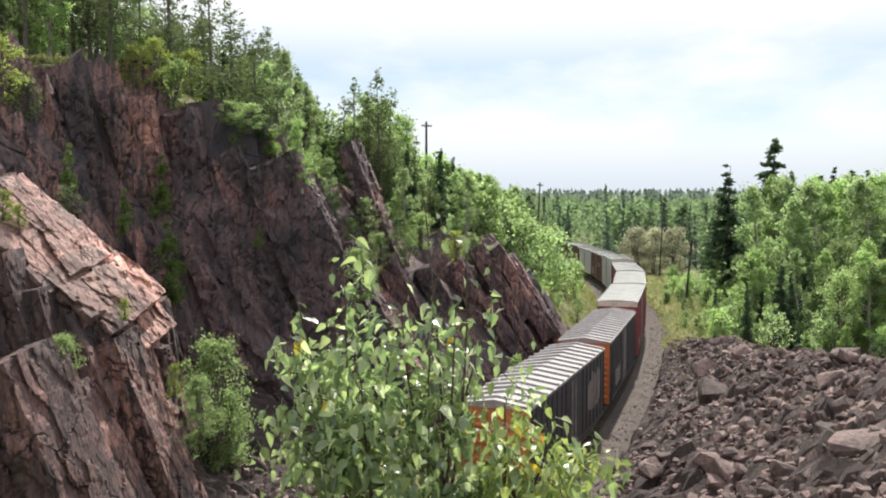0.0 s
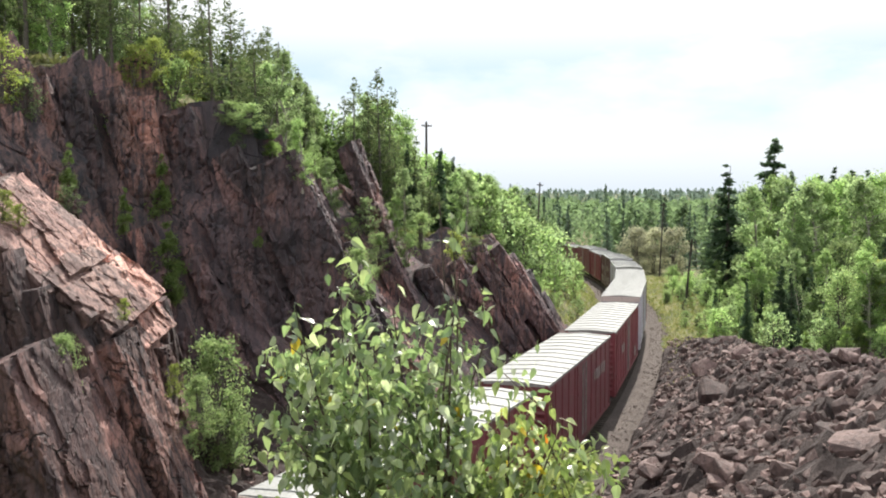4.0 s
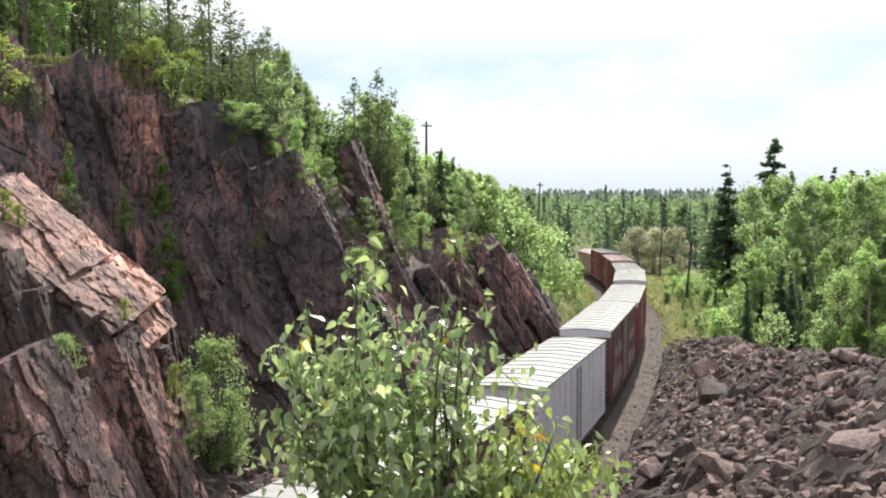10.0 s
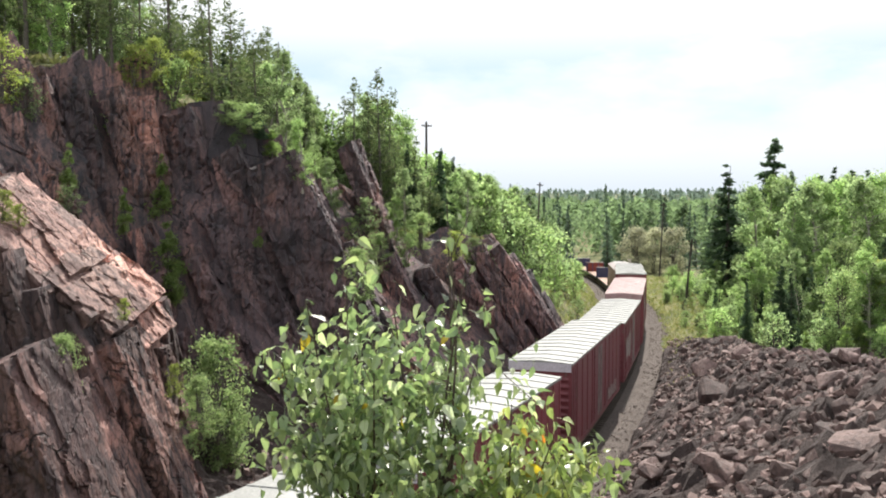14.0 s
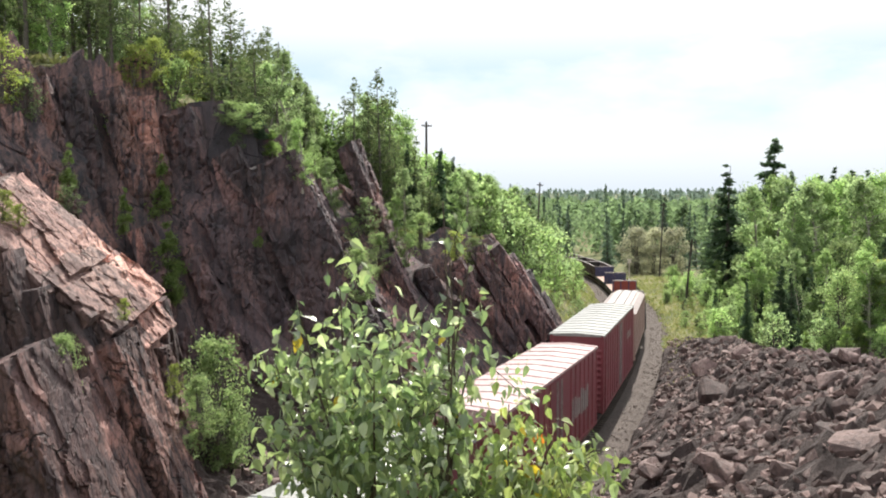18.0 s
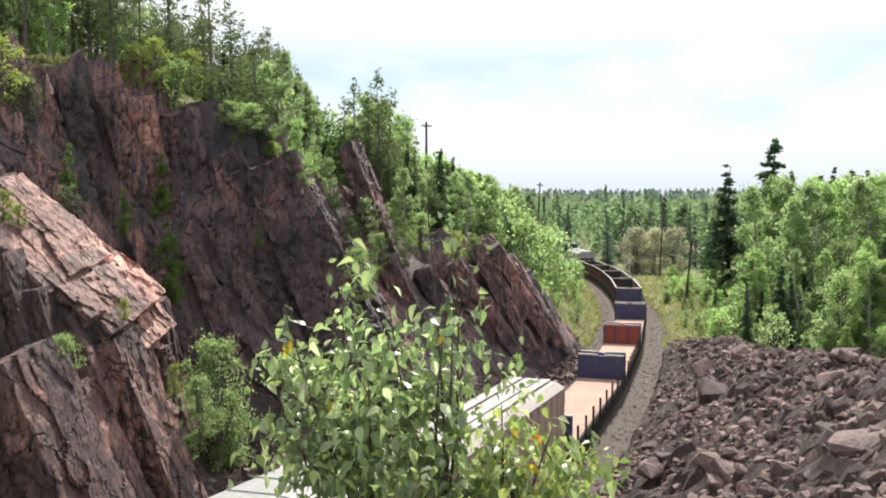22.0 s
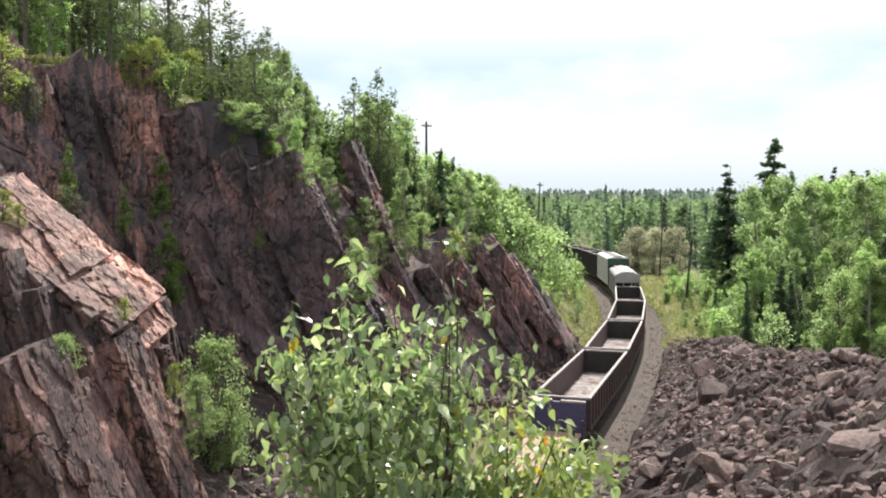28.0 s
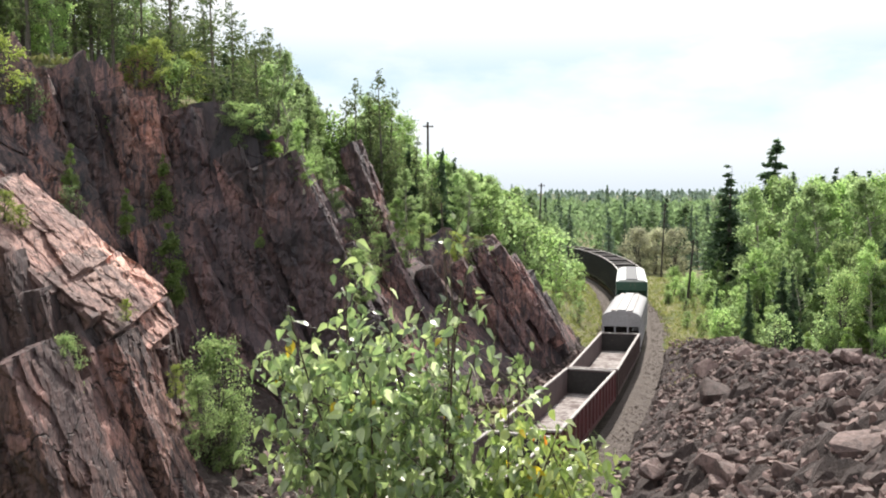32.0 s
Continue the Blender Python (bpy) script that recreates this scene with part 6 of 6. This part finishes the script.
# dry grass on the crest of the rock
cs = np.random.default_rng(5)
crest_s = cs.uniform(CUT_AT[1], CUT_AT[13], 5200)
c_foot, _, c_top, _ = cut_at(crest_s)
c_in = (c_top - c_foot) * (1, 1, 0)
c_in /= np.linalg.norm(c_in, axis=1, keepdims=True)
c_at = c_top + c_in * (cs.random((5200, 1)) ** 1.3 * 4.5 + 0.2)
c_at[:, 2] = np.maximum(c_top[:, 2] + 0.15, ground_z(c_at[:, 0], c_at[:, 1]) + 0.12)
cv, cf = cards(c_at, 0.4 * cs.uniform(0.5, 1.4, 5200), cs, 0.28, 1.5)
tagged(new("crest_grass", array_mesh("crest_grass", cv, cf, GRASS)), "dry yellow grass along the crest of the rock", "grass", kind="stuff")

# a dead tree above the wall
dead = tagged(new("dead_tree"), "bare grey dead tree standing among the pines", "tree")
g = Geo()
limb_geo(g, [Vector((0, 0, -0.3)), Vector((0.1, 0, 3)), Vector((0.05, 0.1, 6)), Vector((0.2, 0.05, 8.4))], 0.13, 0.02, 7)
part("trunk", g, BARK, dead)
for k in range(9):
    z = 3.2 + 0.55 * k
    q = 2.4 * k
    l = 0.9 - 0.07 * k
    part("limb", Geo().tube((0.1, 0.05, z), (0.1 + l * math.cos(q), l * math.sin(q), z + 0.3 * l), 0.025, 0.008, 4), BARK, dead)
dead.matrix_basis = pose(-10.4, 58.0, gz(-10.4, 58.0))

# a white marker beside the line at the bend
marker = tagged(new("lineside_marker"), "small white lineside marker post with a crossed head", "marker post")
part("post", Geo().bevelled(-0.06, 0.06, -0.06, 0.06, -0.3, 4.0, 0.01), CREAM, marker)
for a, z in ((45, 3.9), (-45, 3.9)):
    part("marker_blade", Geo().bevelled(-0.45, 0.45, -0.02, 0.02, -0.09, 0.09, 0.01), CREAM, marker, at=pose(0, -0.08 - 0.05 * (a > 0), z, 0, a, 0))
marker.matrix_basis = pose(31.2, 155, gz(31.2, 155), 0, 0, 10)

# far woods
fr = np.random.default_rng(12)


def far_woods(name, label, n, y0, y1, material, tall, wide, leaf, per, cone):
    y = y0 + (y1 - y0) * fr.random(n) ** 1.3
    x = fr.uniform(-0.35, 0.62, n) * y
    e = track_offset(x, y)
    keep = abs(e) > 9
    x, y = x[keep], y[keep]
    z = ground_z(x, y)
    n = len(x)
    h = tall * fr.uniform(0.7, 1.15, n)
    t = fr.random((n, per)) ** 0.8
    prof = (1 - t) * 1.1 + 0.06 if cone else np.sin(np.pi * np.clip(t * 0.85 + 0.12, 0, 1)) ** 0.7
    q = fr.uniform(0, 6.283, (n, per))
    r = wide * prof * np.sqrt(fr.random((n, per))) * (h / tall)[:, None]
    at = np.stack([x[:, None] + r * np.cos(q), y[:, None] + r * np.sin(q), z[:, None] + h[:, None] * (0.1 + 0.9 * t)], 2).reshape(-1, 3)
    v, f = cards(at, leaf * fr.uniform(0.6, 1.3, len(at)), fr, 0.75 if not cone else 0.5)
    tagged(new(name, array_mesh(name, v, f, material)), label, "forest", kind="stuff")


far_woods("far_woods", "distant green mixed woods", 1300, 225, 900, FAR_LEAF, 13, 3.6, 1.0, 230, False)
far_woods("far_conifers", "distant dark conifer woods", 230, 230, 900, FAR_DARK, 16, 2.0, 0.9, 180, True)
far_woods("horizon_woods", "distant woods on the horizon, tinted bluish for haze", 900, 850, 2400, HORIZON_LEAF, 14, 7.0, 3.0, 110, True)


# ---- poles of the wire line ----
def utility_pole(x, y, height, lean=(0.0, 0.0), z=None, arms=1, label="dark weathered wooden utility pole with a crossarm"):
    pole = tagged(new("utility_pole"), label, "utility pole", group="poles along the line")
    g = Geo().tube((0, 0, -0.5), (0, 0, height), 0.16, 0.11, 10)
    part("post", g, POLE_WOOD, pole)
    for k in range(arms):
        zz = height - 0.45 - 0.6 * k
        part("crossarm", Geo().bevelled(-0.55, 0.55, -0.17, -0.06, zz - 0.06, zz + 0.06, 0.015), POLE_WOOD, pole)
        for xx in (-0.48, -0.25, 0.25, 0.48):
            part("insulator", Geo().tube((xx, -0.115, zz + 0.06), (xx, -0.115, zz + 0.2), 0.035, 0.028, 6), POLE_WOOD, pole)
    pole.matrix_basis = pose(x, y, gz(x, y) if z is None else z, lean[0], lean[1], 20)
    return pole


utility_pole(-16.6, 61.0, 6.4, (0, 2))
utility_pole(30.1, 114.7, 8.4, (0, 6))
utility_pole(37.9, 162, 13.2, (0, 3), arms=1)
utility_pole(-1.7, 95, 20.9 - 11.5, z=11.5)
utility_pole(15.2, 150, 15.9 - 6.2, (0, 3), z=6.2, arms=1)


# ---- the leafy sapling in front ----
def leaf_shape(seed, k=1.0):
    """One ovate leaf with a folded blade and a short stalk, tip along +x."""
    r = random.Random(seed)
    fold, droop = r.uniform(0.15, 0.6), r.uniform(0.1, 0.7)
    outline = [(0.0, 0.08), (0.16, 0.25), (0.38, 0.29), (0.7, 0.17), (1.0, 0.0)]
    v, f = [], []
    for i, (x, h) in enumerate(outline):
        z = -droop * x * x * 0.5
        v += [(x, 0, z), (x, h, z + fold * h + 0.03 * r.uniform(-1, 1)), (x, -h, z + fold * h + 0.03 * r.uniform(-1, 1))]
    for i in range(len(outline) - 1):
        a, b = 3 * i, 3 * i + 3
        f += [(a, b, b + 1, a + 1), (a, a + 2, b + 2, b)]
    v += [(-0.55, -0.015, 0.02), (-0.55, 0.015, 0.02), (0.0, 0.015, 0.0), (0.0, -0.015, 0.0)]
    s = len(v) - 4
    f.append((s, s + 1, s + 2, s + 3))
    return [(a * k, b * k, c * k) for a, b, c in v], f


LEAF_FORMS = [leaf_shape(k) for k in range(5)]
LEAF_SIZE = 0.062


def leaf_mesh(k, material):
    v, f = LEAF_FORMS[k]
    me = bpy.data.meshes.new("leaf")
    me.from_pydata([(a * LEAF_SIZE, b * LEAF_SIZE, c * LEAF_SIZE) for a, b, c in v], [], f)
    me.materials.append(material)
    return me


LEAF_MESHES = [leaf_mesh(k, SAPLING_ONE) for k in range(5)]
LEAF_YELLOW, LEAF_RED = leaf_mesh(1, YELLOW_LEAF), leaf_mesh(2, RED_LEAF)


def sapling():
    rng = np.random.default_rng(33)
    root = Vector((0.02, 4.05, 8.4))
    tree = tagged(new("aspen_sapling"), "bushy young aspen with glossy green leaves and a few yellow ones", "sapling")
    tree.location = root
    # branch tips: sideways, depth, height; leaves on each; looseness of the clump
    tips = [(-0.62, 3.9, 12.25, 46, 0.10), (-0.42, 4.1, 12.34, 52, 0.10), (-0.22, 4.0, 12.24, 60, 0.11), (0.03, 3.95, 12.42, 12, 0.05), (0.06, 3.95, 12.24, 26, 0.08),
            (-0.06, 4.2, 12.70, 12, 0.09), (0.06, 4.15, 12.58, 12, 0.08), (0.15, 4.05, 12.10, 50, 0.10), (-0.72, 4.1, 12.04, 36, 0.08), (-0.55, 4.2, 11.98, 66, 0.13),
            (-0.32, 3.8, 11.98, 80, 0.14), (-0.06, 4.2, 11.93, 80, 0.14), (0.27, 4.0, 11.82, 50, 0.11), (0.46, 3.9, 11.70, 46, 0.10),
            (0.66, 4.05, 11.60, 40, 0.09), (-0.66, 3.95, 11.70, 60, 0.12), (-0.40, 4.1, 11.62, 80, 0.15), (-0.10, 3.9, 11.6, 90, 0.15),
            (0.18, 4.1, 11.55, 70, 0.14), (0.42, 3.95, 11.45, 50, 0.12)]
    g = Geo()
    forks = []
    for k, (sx, sy) in enumerate([(-0.35, 0.05), (-0.02, -0.05), (0.3, 0.02)]):
        path = [Vector((0.05 * k, 0, -0.2)), Vector((sx * 0.35, sy, 1.3)), Vector((sx * 0.8, sy * 0.8, 2.4)), Vector((sx, sy, 3.1))]
        g = Geo()
        limb_geo(g, path, 0.028, 0.012, 8)
        forks.append(path)
        part("stem", g, TWIG, tree)
    singles = 300
    tips = [(a, b, c, int(n * (1.2 if n < 13 else 2.9 if c > 12.1 else 3.5)), q * 1.15) for a, b, c, n, q in tips]
    total = sum(t[3] for t in tips)
    for bx, by, bz, n, loose in tips:
        tip = Vector((bx, by, bz)) - root
        k = 0 if tip.x < -0.25 else (1 if tip.x < 0.2 else 2)
        path = forks[k]
        start = path[2].lerp(path[3], rng.uniform(0.1, 0.9))
        if tip.z - start.z < 0.15:
            start = path[1].lerp(path[2], rng.uniform(0.4, 0.9))
        d = tip - start
        g = Geo()
        bow = Vector((rng.normal() * 0.05, rng.normal() * 0.05, -0.05))
        pts = [Vector((0, 0, 0)), d * 0.35 + bow, d * 0.7 + bow * 0.8, d]
        limb_geo(g, pts, 0.009, 0.0025, 6)
        twigs = []
        for j in range(7):
            t = rng.uniform(0.3, 0.95)
            k = min(int(t * 3), 2)
            a = pts[k].lerp(pts[k + 1], t * 3 - k)
            b = a + Vector(rng.normal(size=3)) * loose * 1.1 + Vector((0, 0, 0.03))
            twigs.append((a, b))
        branch = part("branch", g, TWIG, tree, at=Matrix.Translation(start))
        for a, b in twigs:
            part("twig", Geo().tube(a, b, 0.003, 0.0015, 4), TWIG, branch)
        spare_v, spare_f = [], []
        for j in range(n):
            a, b = twigs[rng.integers(0, 7)] if rng.random() < 0.75 else (d * 0.45, d)
            p = a.lerp(b, float(rng.random() ** 0.6)) + Vector(rng.normal(size=3)) * loose * 0.55
            rot = Euler((rng.normal() * 0.75, 0.7 + rng.normal() * 0.6, rng.uniform(0, 6.283)))
            s = float(rng.uniform(0.6, 1.3))
            m = Matrix.LocRotScale(p, rot, (s, s, s))
            if j < round(n * singles / total):
                roll = rng.random()
                me = LEAF_YELLOW if roll < (0.16 if bx > 0.25 else 0.05) else LEAF_RED if roll > 0.985 else LEAF_MESHES[j % 5]
                part("leaf", me, SAPLING_ONE, branch, at=m)
            else:
                v, f = LEAF_FORMS[j % 5]
                o = len(spare_v)
                spare_v += [tuple(m @ (Vector(q) * LEAF_SIZE)) for q in v]
                spare_f += [tuple(i + o for i in q) for q in f]
        me = bpy.data.meshes.new("leaves")
        me.from_pydata(spare_v, [], spare_f)
        leaf_tone = SAPLING_YELLOWING if bx > 0.25 else SAPLING
        me.materials.append(leaf_tone)
        tagged(part("leaves", me, leaf_tone, branch), kind="stuff")
        ph = rng.uniform(0, 6.28, 4)
        amp = rng.uniform(0.7, 1.3) * (1.5 if n < 30 else 1.0)

        def sway(t, ph=ph, amp=amp):
            return (amp * (1.0 * math.sin(1.9 * t + ph[0]) + 0.7 * math.sin(3.7 * t + ph[1])),
                    amp * (1.6 * math.sin(1.3 * t + 0.6 * ph[2]) + 0.9 * math.sin(2.9 * t + ph[3])), amp * 0.8 * math.sin(2.2 * t + ph[1]))
        SWAYING.append((branch, Matrix.Translation(start), sway))
    return tree


sapling()
motions()
